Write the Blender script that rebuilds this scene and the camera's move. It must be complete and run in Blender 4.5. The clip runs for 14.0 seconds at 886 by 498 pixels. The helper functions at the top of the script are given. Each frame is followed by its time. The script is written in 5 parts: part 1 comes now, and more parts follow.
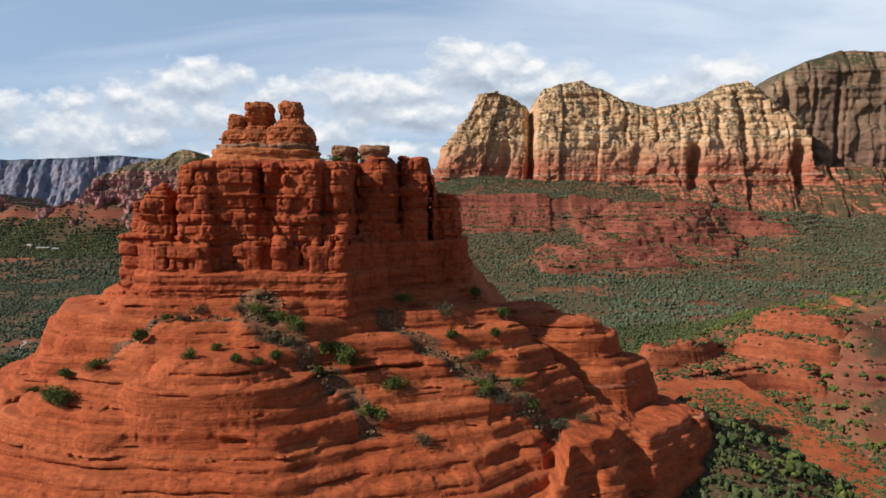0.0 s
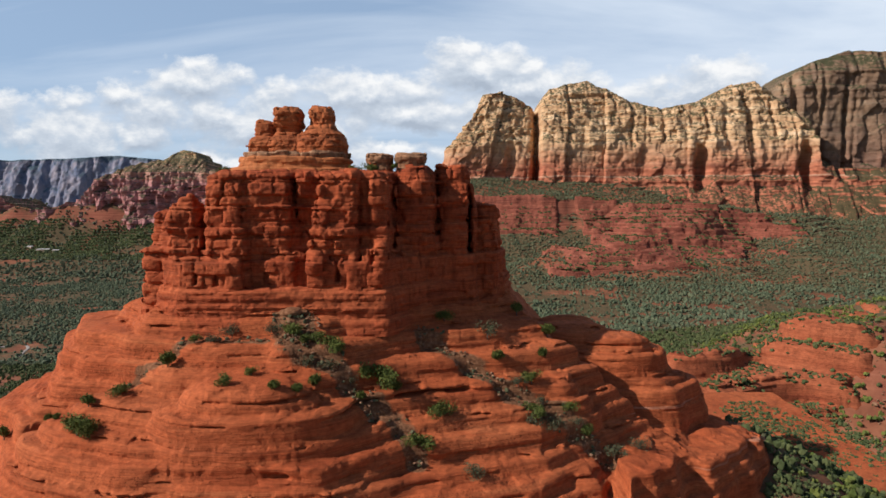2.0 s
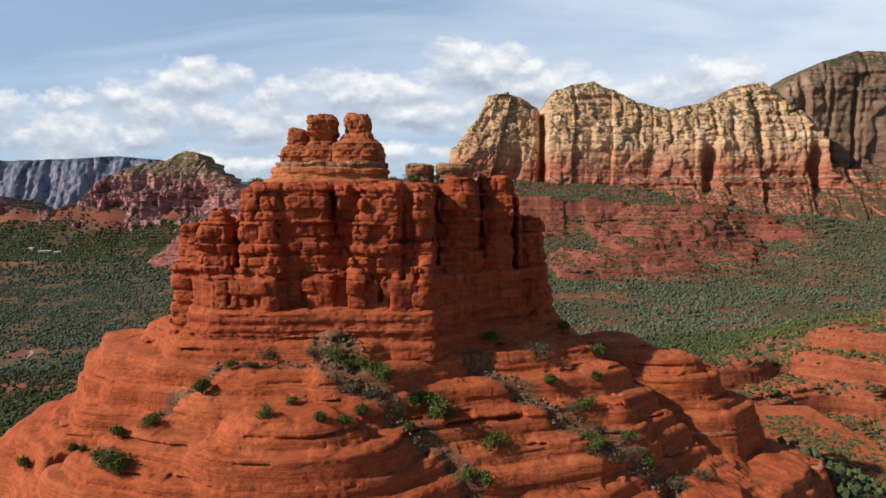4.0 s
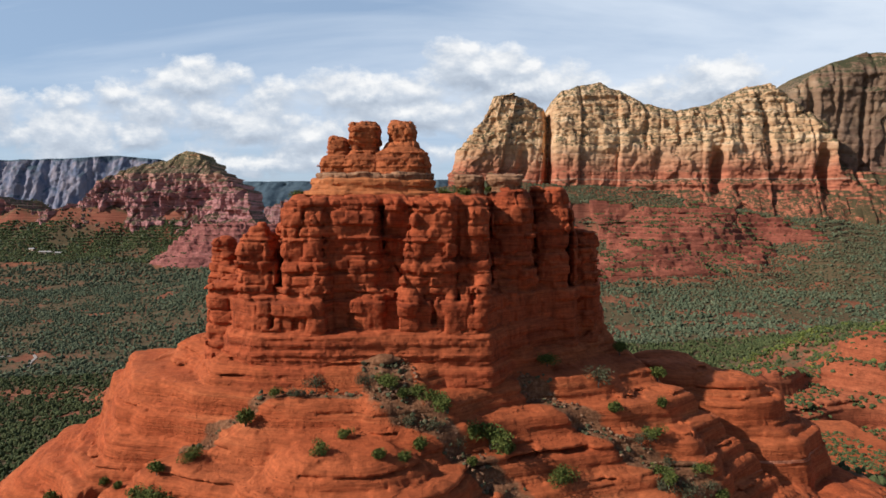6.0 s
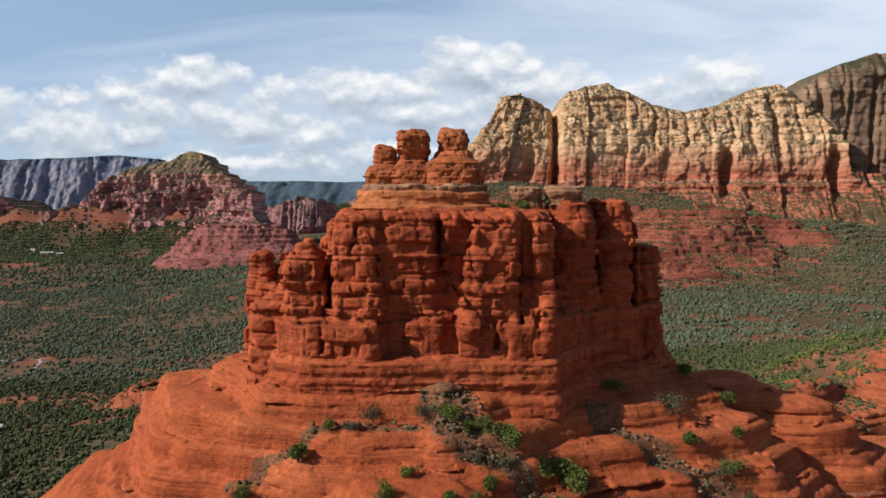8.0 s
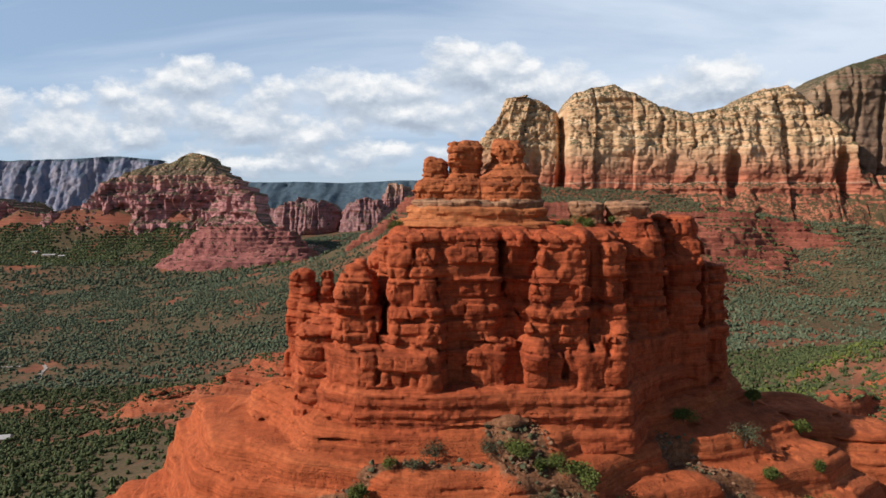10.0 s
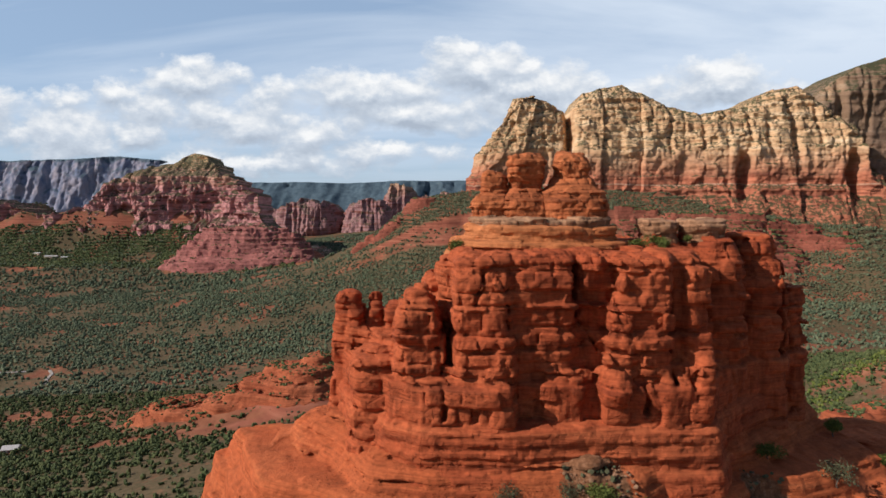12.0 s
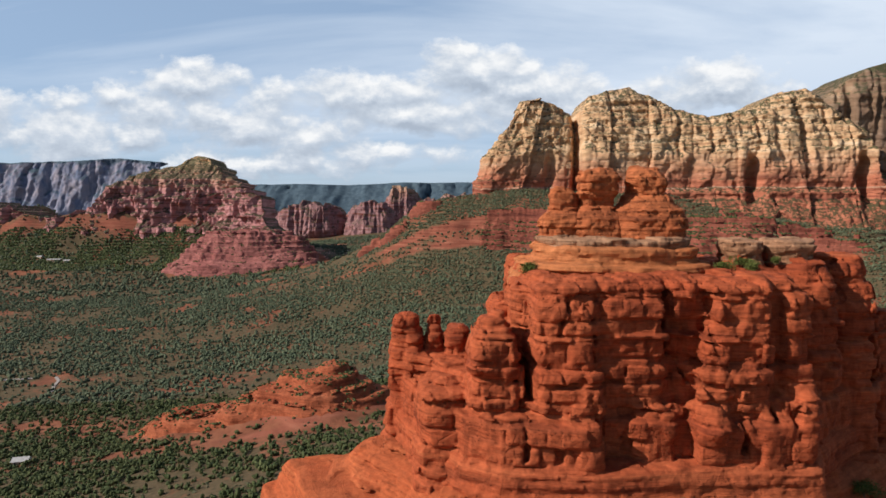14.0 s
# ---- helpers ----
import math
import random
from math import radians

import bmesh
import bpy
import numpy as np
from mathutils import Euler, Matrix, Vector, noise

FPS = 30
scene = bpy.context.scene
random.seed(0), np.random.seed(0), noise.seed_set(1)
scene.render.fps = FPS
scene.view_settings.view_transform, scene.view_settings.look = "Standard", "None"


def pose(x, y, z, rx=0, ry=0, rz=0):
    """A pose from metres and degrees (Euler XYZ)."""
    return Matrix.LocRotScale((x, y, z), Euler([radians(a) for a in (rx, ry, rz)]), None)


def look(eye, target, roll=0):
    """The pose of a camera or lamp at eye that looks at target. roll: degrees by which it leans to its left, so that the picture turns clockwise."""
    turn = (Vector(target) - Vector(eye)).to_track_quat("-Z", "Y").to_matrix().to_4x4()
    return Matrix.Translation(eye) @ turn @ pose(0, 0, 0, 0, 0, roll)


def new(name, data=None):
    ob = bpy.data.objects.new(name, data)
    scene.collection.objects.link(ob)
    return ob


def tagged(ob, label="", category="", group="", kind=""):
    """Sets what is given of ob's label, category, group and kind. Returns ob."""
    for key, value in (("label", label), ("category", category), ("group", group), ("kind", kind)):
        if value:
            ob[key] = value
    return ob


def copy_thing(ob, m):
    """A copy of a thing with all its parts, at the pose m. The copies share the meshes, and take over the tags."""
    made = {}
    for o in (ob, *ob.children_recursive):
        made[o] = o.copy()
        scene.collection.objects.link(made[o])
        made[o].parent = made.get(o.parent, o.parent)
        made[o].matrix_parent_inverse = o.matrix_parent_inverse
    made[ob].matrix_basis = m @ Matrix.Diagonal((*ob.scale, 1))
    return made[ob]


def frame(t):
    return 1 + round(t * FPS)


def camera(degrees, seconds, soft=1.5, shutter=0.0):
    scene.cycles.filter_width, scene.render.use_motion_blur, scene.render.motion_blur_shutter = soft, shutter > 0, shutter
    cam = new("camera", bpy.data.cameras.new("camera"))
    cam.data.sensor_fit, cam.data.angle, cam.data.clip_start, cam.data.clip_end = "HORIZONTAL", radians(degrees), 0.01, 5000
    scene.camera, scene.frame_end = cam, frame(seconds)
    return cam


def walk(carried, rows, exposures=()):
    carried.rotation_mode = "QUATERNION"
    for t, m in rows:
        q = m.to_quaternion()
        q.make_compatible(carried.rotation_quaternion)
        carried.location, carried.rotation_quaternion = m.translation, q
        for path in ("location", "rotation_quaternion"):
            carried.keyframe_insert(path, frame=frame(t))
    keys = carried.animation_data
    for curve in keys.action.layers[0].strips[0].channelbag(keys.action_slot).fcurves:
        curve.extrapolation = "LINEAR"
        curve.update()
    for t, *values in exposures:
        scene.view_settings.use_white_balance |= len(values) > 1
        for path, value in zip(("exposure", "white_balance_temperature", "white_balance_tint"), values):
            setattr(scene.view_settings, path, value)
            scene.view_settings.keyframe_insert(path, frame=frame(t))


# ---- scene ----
cam = camera(74.0, 14.0, soft=1.6)
PATH = [
    # seconds, x, y, z, yaw, pitch, roll
    (0.0, 0.00, 0.00, 180.00, 0.00, -5.00, -0.00),
    (0.5, -3.22, 2.51, 180.68, -0.03, -4.97, 0.05),
    (1.0, -6.37, 5.22, 181.51, -0.09, -4.99, 0.05),
    (1.5, -9.64, 7.93, 182.45, -0.09, -5.01, 0.05),
    (2.0, -12.70, 10.81, 183.21, -0.12, -5.01, 0.05),
    (2.5, -15.77, 13.36, 183.99, -0.13, -4.99, 0.10),
    (5.0, -32.49, 26.44, 188.89, -0.24, -5.05, 0.00),
    (5.5, -36.19, 29.19, 189.72, -0.29, -5.05, -0.04),
    (6.0, -39.42, 31.59, 190.47, -0.29, -5.04, -0.04),
    (6.5, -42.91, 34.01, 191.25, -0.29, -5.07, -0.01),
    (7.0, -46.30, 36.83, 192.00, -0.28, -5.07, 0.00),
    (7.5, -49.67, 39.29, 192.87, -0.31, -5.09, -0.03),
    (8.0, -53.34, 42.05, 193.81, -0.33, -5.07, -0.11),
    (10.5, -69.70, 53.94, 198.31, -0.40, -5.03, -0.07),
    (11.0, -72.98, 56.68, 199.17, -0.40, -5.06, -0.09),
    (11.5, -76.61, 59.35, 200.23, -0.41, -5.04, -0.10),
    (12.0, -79.92, 61.69, 201.24, -0.40, -5.05, -0.08),
    (12.5, -83.69, 63.98, 202.21, -0.42, -5.01, -0.07),
    (13.0, -87.31, 66.24, 203.17, -0.43, -4.99, -0.06),
    (13.5, -90.61, 68.37, 204.01, -0.43, -4.95, -0.06),
    (14.0, -93.98, 70.41, 204.70, -0.44, -4.91, -0.05),
]
walk(cam, [(t, pose(x, y, z, 90 + pitch, roll, yaw)) for t, x, y, z, yaw, pitch, roll in PATH])

# ---- world and sun ----
SUN = Vector((-0.765, -0.235, 0.56)).normalized()
world = bpy.data.worlds.new("sky")
scene.world = world
world.use_nodes = True


def build_sky(w):
    nt = w.node_tree
    nt.nodes.clear()
    N = nt.nodes.new
    L = nt.links.new
    out = N("ShaderNodeOutputWorld")
    bg = N("ShaderNodeBackground")
    sky = N("ShaderNodeTexSky")
    sky.sky_type = "NISHITA"
    sky.sun_disc = False
    sky.sun_elevation = math.asin(SUN.z)
    sky.sun_rotation = math.atan2(SUN.x, SUN.y)
    sky.altitude = 1400
    sky.air_density, sky.dust_density, sky.ozone_density = 1.0, 1.2, 1.5
    tc = N("ShaderNodeTexCoord")
    sep = N("ShaderNodeSeparateXYZ")
    L(tc.outputs["Generated"], sep.inputs[0])

    def math_node(op, a, b=None, c=None, clamp=False):
        m = N("ShaderNodeMath")
        m.operation, m.use_clamp = op, clamp
        for i, v in enumerate((a, b, c)):
            if v is None:
                continue
            if isinstance(v, (int, float)):
                m.inputs[i].default_value = v
            else:
                L(v, m.inputs[i])
        return m.outputs[0]

    x, y, z = sep.outputs
    up = math_node("MAXIMUM", z, 0.0)
    # flat cloud deck seen in perspective: direction over height
    den = math_node("ADD", up, 0.13)
    u = math_node("DIVIDE", x, den)
    v = math_node("DIVIDE", y, den)
    comb = N("ShaderNodeCombineXYZ")
    L(u, comb.inputs[0]); L(v, comb.inputs[1])

    def noise_at(vec, scale, detail, rough, off=(0, 0, 0), stretch=(1, 1, 1), dist=0.0):
        mp = N("ShaderNodeMapping")
        mp.inputs["Location"].default_value = off
        mp.inputs["Scale"].default_value = stretch
        L(vec, mp.inputs["Vector"])
        n = N("ShaderNodeTexNoise")
        n.inputs["Scale"].default_value = scale
        n.inputs["Detail"].default_value = detail
        n.inputs["Roughness"].default_value = rough
        n.inputs["Distortion"].default_value = dist
        L(mp.outputs[0], n.inputs["Vector"])
        return n.outputs["Fac"]

    def ramp(fac, stops):
        r = N("ShaderNodeValToRGB")
        e = r.color_ramp.elements
        while len(e) < len(stops):
            e.new(0.5)
        for k, (p, c) in zip(e, stops):
            k.position = p
            k.color = (c, c, c, 1) if isinstance(c, (int, float)) else (*c, 1)
        L(fac, r.inputs[0])
        return r.outputs["Color"]

    def mix(fac, a, b):
        m = N("ShaderNodeMix")
        m.data_type = "RGBA"
        if isinstance(fac, (int, float)):
            m.inputs[0].default_value = fac
        else:
            L(fac, m.inputs[0])
        for i, c in ((6, a), (7, b)):
            if isinstance(c, tuple):
                m.inputs[i].default_value = (*c, 1)
            else:
                L(c, m.inputs[i])
        return m.outputs[2]

    direction = tc.outputs["Generated"]
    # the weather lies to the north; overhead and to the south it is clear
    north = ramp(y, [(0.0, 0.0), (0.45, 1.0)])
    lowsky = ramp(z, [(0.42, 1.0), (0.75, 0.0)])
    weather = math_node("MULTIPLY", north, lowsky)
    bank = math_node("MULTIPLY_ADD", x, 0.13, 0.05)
    # high thin veil, thicker to the east
    veil = noise_at(comb.outputs[0], 0.9, 7, 0.55, (3.1, 1.7, 0), (0.45, 1.0, 1), 0.4)
    veil = ramp(math_node("ADD", veil, bank), [(0.34, 0.15), (0.62, 1.0)])
    veil = math_node("MULTIPLY", veil, ramp(z, [(0.02, 0.25), (0.12, 0.75), (0.22, 1.0)]))
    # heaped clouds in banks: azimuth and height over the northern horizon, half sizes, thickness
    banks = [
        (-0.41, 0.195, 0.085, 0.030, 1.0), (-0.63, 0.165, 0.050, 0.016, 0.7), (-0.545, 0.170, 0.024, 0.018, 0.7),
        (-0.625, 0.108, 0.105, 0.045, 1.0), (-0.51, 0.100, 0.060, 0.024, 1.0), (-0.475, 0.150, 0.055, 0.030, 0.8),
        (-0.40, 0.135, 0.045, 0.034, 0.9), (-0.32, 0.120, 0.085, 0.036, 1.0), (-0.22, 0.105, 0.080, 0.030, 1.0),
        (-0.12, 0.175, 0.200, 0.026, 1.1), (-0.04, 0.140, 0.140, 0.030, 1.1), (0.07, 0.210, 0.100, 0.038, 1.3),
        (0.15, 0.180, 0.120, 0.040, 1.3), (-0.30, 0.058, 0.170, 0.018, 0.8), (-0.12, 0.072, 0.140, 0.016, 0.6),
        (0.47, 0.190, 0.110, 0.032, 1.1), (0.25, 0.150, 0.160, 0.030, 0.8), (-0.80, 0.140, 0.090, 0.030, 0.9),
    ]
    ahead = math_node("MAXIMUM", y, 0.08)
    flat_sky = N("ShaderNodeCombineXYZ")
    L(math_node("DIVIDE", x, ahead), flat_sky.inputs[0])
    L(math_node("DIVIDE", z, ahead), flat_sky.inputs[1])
    # ragged outlines
    fray = N("ShaderNodeTexNoise")
    fray.inputs["Scale"].default_value = 16.0
    fray.inputs["Detail"].default_value = 6.0
    fray.inputs["Roughness"].default_value = 0.6
    L(flat_sky.outputs[0], fray.inputs["Vector"])
    warp = N("ShaderNodeVectorMath")
    warp.operation = "MULTIPLY_ADD"
    L(fray.outputs["Color"], warp.inputs[0])
    warp.inputs[1].default_value = (0.11, 0.045, 0.0)
    warp.inputs[2].default_value = (-0.055, -0.0225, 0.0)
    spot_at = N("ShaderNodeVectorMath")
    L(warp.outputs[0], spot_at.inputs[0])
    L(flat_sky.outputs[0], spot_at.inputs[1])

    def heap(rise):
        """Thickness of the banks at a point, or a little above it, and of their billows."""
        total = None
        for cu, cv, ru, rv, w in banks:
            m = N("ShaderNodeVectorMath")
            m.operation = "MULTIPLY_ADD"
            L(spot_at.outputs[0], m.inputs[0])
            ru, rv = 1.1 * ru, 1.15 * rv
            m.inputs[1].default_value = (1 / ru, 1 / rv, 0)
            m.inputs[2].default_value = (-cu / ru, (rise - cv) / rv, 0)
            q = N("ShaderNodeVectorMath")
            q.operation = "LENGTH"
            L(m.outputs[0], q.inputs[0])
            one = math_node("MULTIPLY_ADD", q.outputs["Value"], -w, w)
            total = one if total is None else math_node("MAXIMUM", total, one)
        p = noise_at(flat_sky.outputs[0], 13.0, 9, 0.58, (0.4, rise * 1.6, 0.0), (1.0, 1.6, 1.0), 0.15)
        return math_node("ADD", math_node("MAXIMUM", total, -0.8), math_node("MULTIPLY_ADD", p, 2.6, -1.28))

    puff = heap(0.0)
    cover = ramp(math_node("MULTIPLY_ADD", puff, 0.5, 0.4, True), [(0.30, 0.0), (0.44, 0.5), (0.60, 0.97)])
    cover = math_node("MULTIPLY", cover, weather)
    # sunlit upper edges, grey-blue undersides
    lit = math_node("SUBTRACT", puff, heap(0.016))
    lit = ramp(math_node("MULTIPLY_ADD", lit, 0.42, 0.42, True), [(0.15, (4.9, 5.7, 6.9)), (0.42, (7.0, 7.8, 8.9)), (0.72, (11.2, 11.3, 11.4))])
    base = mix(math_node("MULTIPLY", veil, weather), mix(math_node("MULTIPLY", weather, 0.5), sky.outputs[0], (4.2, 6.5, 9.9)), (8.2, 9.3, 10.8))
    col = mix(cover, base, lit)
    L(col, bg.inputs["Color"])
    bg.inputs["Strength"].default_value = 0.085
    L(bg.outputs[0], out.inputs[0])


build_sky(world)
sun = new("sun", bpy.data.lights.new("sun", "SUN"))
sun.data.energy, sun.data.angle, sun.data.color = 5.0, radians(0.53), (1.0, 0.93, 0.87)
sun.matrix_world = look(SUN * 3000, (0, 0, 0))
scene.view_settings.exposure = 0.0

# ---- materials ----


class Nodes:
    """A small builder for node materials."""

    def __init__(self, name, rough=0.9):
        self.mat = bpy.data.materials.new(name)
        self.mat.use_nodes = True
        self.nt = self.mat.node_tree
        self.bsdf = self.nt.nodes["Principled BSDF"]
        self.bsdf.inputs["Roughness"].default_value = rough
        self.bsdf.inputs["Specular IOR Level"].default_value = 0.10
        self.geo = self.nt.nodes.new("ShaderNodeNewGeometry")
        self.pos = self.geo.outputs["Position"]

    def link(self, a, b):
        self.nt.links.new(a, b)

    def noise(self, scale, detail=4, rough=0.55, stretch=(1, 1, 1), off=(0, 0, 0), dist=0.0, vec=None):
        mp = self.nt.nodes.new("ShaderNodeMapping")
        mp.inputs["Scale"].default_value = stretch
        mp.inputs["Location"].default_value = off
        self.link(vec or self.pos, mp.inputs["Vector"])
        n = self.nt.nodes.new("ShaderNodeTexNoise")
        n.inputs["Scale"].default_value = scale
        n.inputs["Detail"].default_value = detail
        n.inputs["Roughness"].default_value = rough
        n.inputs["Distortion"].default_value = dist
        self.link(mp.outputs[0], n.inputs["Vector"])
        return n.outputs["Fac"]

    def voronoi(self, scale, stretch=(1, 1, 1), feature="F1"):
        mp = self.nt.nodes.new("ShaderNodeMapping")
        mp.inputs["Scale"].default_value = stretch
        self.link(self.pos, mp.inputs["Vector"])
        n = self.nt.nodes.new("ShaderNodeTexVoronoi")
        n.feature = feature
        n.inputs["Scale"].default_value = scale
        self.link(mp.outputs[0], n.inputs["Vector"])
        return n.outputs["Distance"]

    def ramp(self, fac, stops, mode="LINEAR"):
        r = self.nt.nodes.new("ShaderNodeValToRGB")
        r.color_ramp.interpolation = mode
        e = r.color_ramp.elements
        while len(e) < len(stops):
            e.new(0.5)
        for k, (p, c) in zip(e, stops):
            k.position = p
            k.color = (c, c, c, 1) if isinstance(c, (int, float)) else (*c, 1)
        self.link(fac, r.inputs[0])
        return r.outputs["Color"]

    def mix(self, fac, a, b, blend="MIX"):
        m = self.nt.nodes.new("ShaderNodeMix")
        m.data_type, m.blend_type = "RGBA", blend
        for i, c in ((0, fac), (6, a), (7, b)):
            if isinstance(c, (int, float)):
                m.inputs[i].default_value = c if i == 0 else (c, c, c, 1)
            elif isinstance(c, tuple):
                m.inputs[i].default_value = (*c, 1)
            else:
                self.link(c, m.inputs[i])
        return m.outputs[2]

    def math(self, op, a, b=0.0, c=0.0, clamp=False):
        m = self.nt.nodes.new("ShaderNodeMath")
        m.operation, m.use_clamp = op, clamp
        for i, v in enumerate((a, b, c)):
            if isinstance(v, (int, float)):
                m.inputs[i].default_value = v
            else:
                self.link(v, m.inputs[i])
        return m.outputs[0]

    def axis(self, vec, n):
        s = self.nt.nodes.new("ShaderNodeSeparateXYZ")
        self.link(vec, s.inputs[0])
        return s.outputs[n]

    def attribute(self, name):
        a = self.nt.nodes.new("ShaderNodeAttribute")
        a.attribute_name = name
        return a.outputs["Fac"]

    def bump(self, height, dist, strength=1.0):
        b = self.nt.nodes.new("ShaderNodeBump")
        b.inputs["Distance"].default_value = dist
        b.inputs["Strength"].default_value = strength
        self.link(height, b.inputs["Height"])
        prior = self.bsdf.inputs["Normal"].links
        if prior:
            self.link(prior[0].from_socket, b.inputs["Normal"])
        self.link(b.outputs[0], self.bsdf.inputs["Normal"])

    def colour(self, c):
        if isinstance(c, tuple):
            self.bsdf.inputs["Base Color"].default_value = (*c, 1)
        else:
            self.link(c, self.bsdf.inputs["Base Color"])
        return self.mat


def sandstone(name, dark, mid, light, band=0.55, dark_share=0.5, pale=0.0, scale=1.0, grain=0.35, rubble=False):
    """Bedded sandstone: thin beds, broad beds, dark varnished streaks down the faces, pits and grain."""
    n = Nodes(name, 0.92)
    beds = n.noise(band / scale, 3, 0.6, (0.045, 0.045, 1.0), (0, 0, 3), 0.3)
    broad = n.noise(0.11 / scale, 3, 0.5, (0.25, 0.25, 1.0), (7, 2, 0))
    col = n.ramp(beds, [(0.28, dark), (0.46, mid), (0.58, mid), (0.74, light)])
    col = n.mix(n.ramp(broad, [(0.35, 0.0), (0.68, 0.5)]), col, light)
    streak = n.noise(0.42 / scale, 4, 0.6, (1.0, 1.0, 0.10), (3, 9, 1))
    vert = n.axis(n.geo.outputs["Normal"], 2)
    steep = n.ramp(n.math("ABSOLUTE", vert), [(0.25, 1.0), (0.6, 0.0)])
    col = n.mix(n.math("MULTIPLY", n.ramp(streak, [(0.5, 0.0), (0.68, dark_share)]), steep), col, tuple(0.45 * v for v in dark))
    if pale:
        lines = n.noise(0.30 / scale, 2, 0.5, (0.03, 0.03, 1.0), (1, 4, 8))
        col = n.mix(n.ramp(lines, [(0.70, 0.0), (0.735, pale), (0.76, 0.0)]), col, (0.62, 0.42, 0.30))
    patch = n.noise(0.7 / scale, 5, 0.65)
    col = n.mix(0.6, col, n.ramp(patch, [(0.3, 0.55), (0.7, 1.3)]), "MULTIPLY")
    # fine laminae, pits along the bedding, and cracks
    lam = n.noise(2.6 / scale, 3, 0.6, (0.06, 0.06, 1.0), (2, 2, 5), 0.15)
    col = n.mix(0.55, col, n.ramp(lam, [(0.32, 0.55), (0.5, 1.0), (0.68, 1.28)]), "MULTIPLY")
    pits = n.voronoi(1.5 / scale, (1.0, 1.0, 1.9))
    row = n.ramp(n.noise(0.5 / scale, 2, 0.5, (0.05, 0.05, 1.0), (9, 3, 1)), [(0.52, 0.0), (0.60, 1.0)])
    pit = n.math("MULTIPLY", n.ramp(pits, [(0.12, 1.0), (0.26, 0.0)]), row)
    crack = n.ramp(n.voronoi(0.30 / scale, (1.0, 1.0, 0.55), "DISTANCE_TO_EDGE"), [(0.0, 1.0), (0.035, 0.0)])
    crack = n.math("MULTIPLY", crack, n.ramp(n.noise(0.25 / scale, 3), [(0.48, 0.0), (0.58, 1.0)]))
    dent = n.math("MAXIMUM", pit, n.math("MULTIPLY", crack, n.math("MULTIPLY", steep, 0.7 * dark_share)))
    col = n.mix(n.math("MULTIPLY", dent, 0.7), col, tuple(0.4 * v for v in dark))
    n.bump(n.math("MULTIPLY", dent, -1.0), 0.35 * scale, 0.8)
    n.bump(lam, 0.35 * scale, grain * 1.6)
    if rubble:
        stones = n.ramp(n.noise(1.1, 5, 0.65), [(0.3, (0.075, 0.045, 0.024)), (0.5, (0.18, 0.085, 0.043)), (0.7, (0.30, 0.16, 0.09))])
        cover = n.math("ADD", n.attribute("scree"), n.math("MULTIPLY_ADD", n.noise(0.5, 4, 0.6), 0.6, -0.3))
        col = n.mix(n.ramp(cover, [(0.35, 0.0), (0.55, 0.92)]), col, stones)
    n.bump(n.noise(1.3 / scale, 8, 0.66), 0.6 * scale, grain * 1.5)
    n.bump(n.noise(1.6 / scale, 4, 0.6, (0.10, 0.10, 1.0)), 0.6 * scale, grain)
    return n.colour(col)


red_rock = sandstone("red_sandstone", (0.17, 0.036, 0.017), (0.350, 0.074, 0.029), (0.455, 0.119, 0.047), dark_share=0.5)
slick_rock = sandstone("slickrock", (0.23, 0.047, 0.018), (0.385, 0.088, 0.032), (0.47, 0.140, 0.055), 0.5, 0.25, 0.32, rubble=True)
slick_plain = sandstone("outcrop_sandstone", (0.21, 0.050, 0.024), (0.33, 0.088, 0.040), (0.41, 0.135, 0.064), 0.5, 0.3, 0.3, scale=1.5)
far_red = sandstone("far_red_sandstone", (0.15, 0.045, 0.032), (0.25, 0.075, 0.048), (0.33, 0.115, 0.072), 0.5, 0.4, 0.2, scale=4.0)
# Red for the apron across the valley, paled and blued by painted-in haze.
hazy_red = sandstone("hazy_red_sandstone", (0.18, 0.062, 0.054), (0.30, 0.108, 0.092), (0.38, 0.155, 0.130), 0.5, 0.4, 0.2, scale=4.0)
orange_rock = sandstone("orange_sandstone", (0.30, 0.085, 0.032), (0.44, 0.140, 0.050), (0.52, 0.20, 0.080), 0.6, 0.3)
knob_rock = sandstone("weathered_red_sandstone", (0.15, 0.040, 0.020), (0.36, 0.098, 0.038), (0.48, 0.16, 0.060), 0.9, 0.6)
pale_rock = sandstone("pale_limestone", (0.17, 0.070, 0.036), (0.32, 0.155, 0.080), (0.46, 0.28, 0.17), 0.9, 0.9)


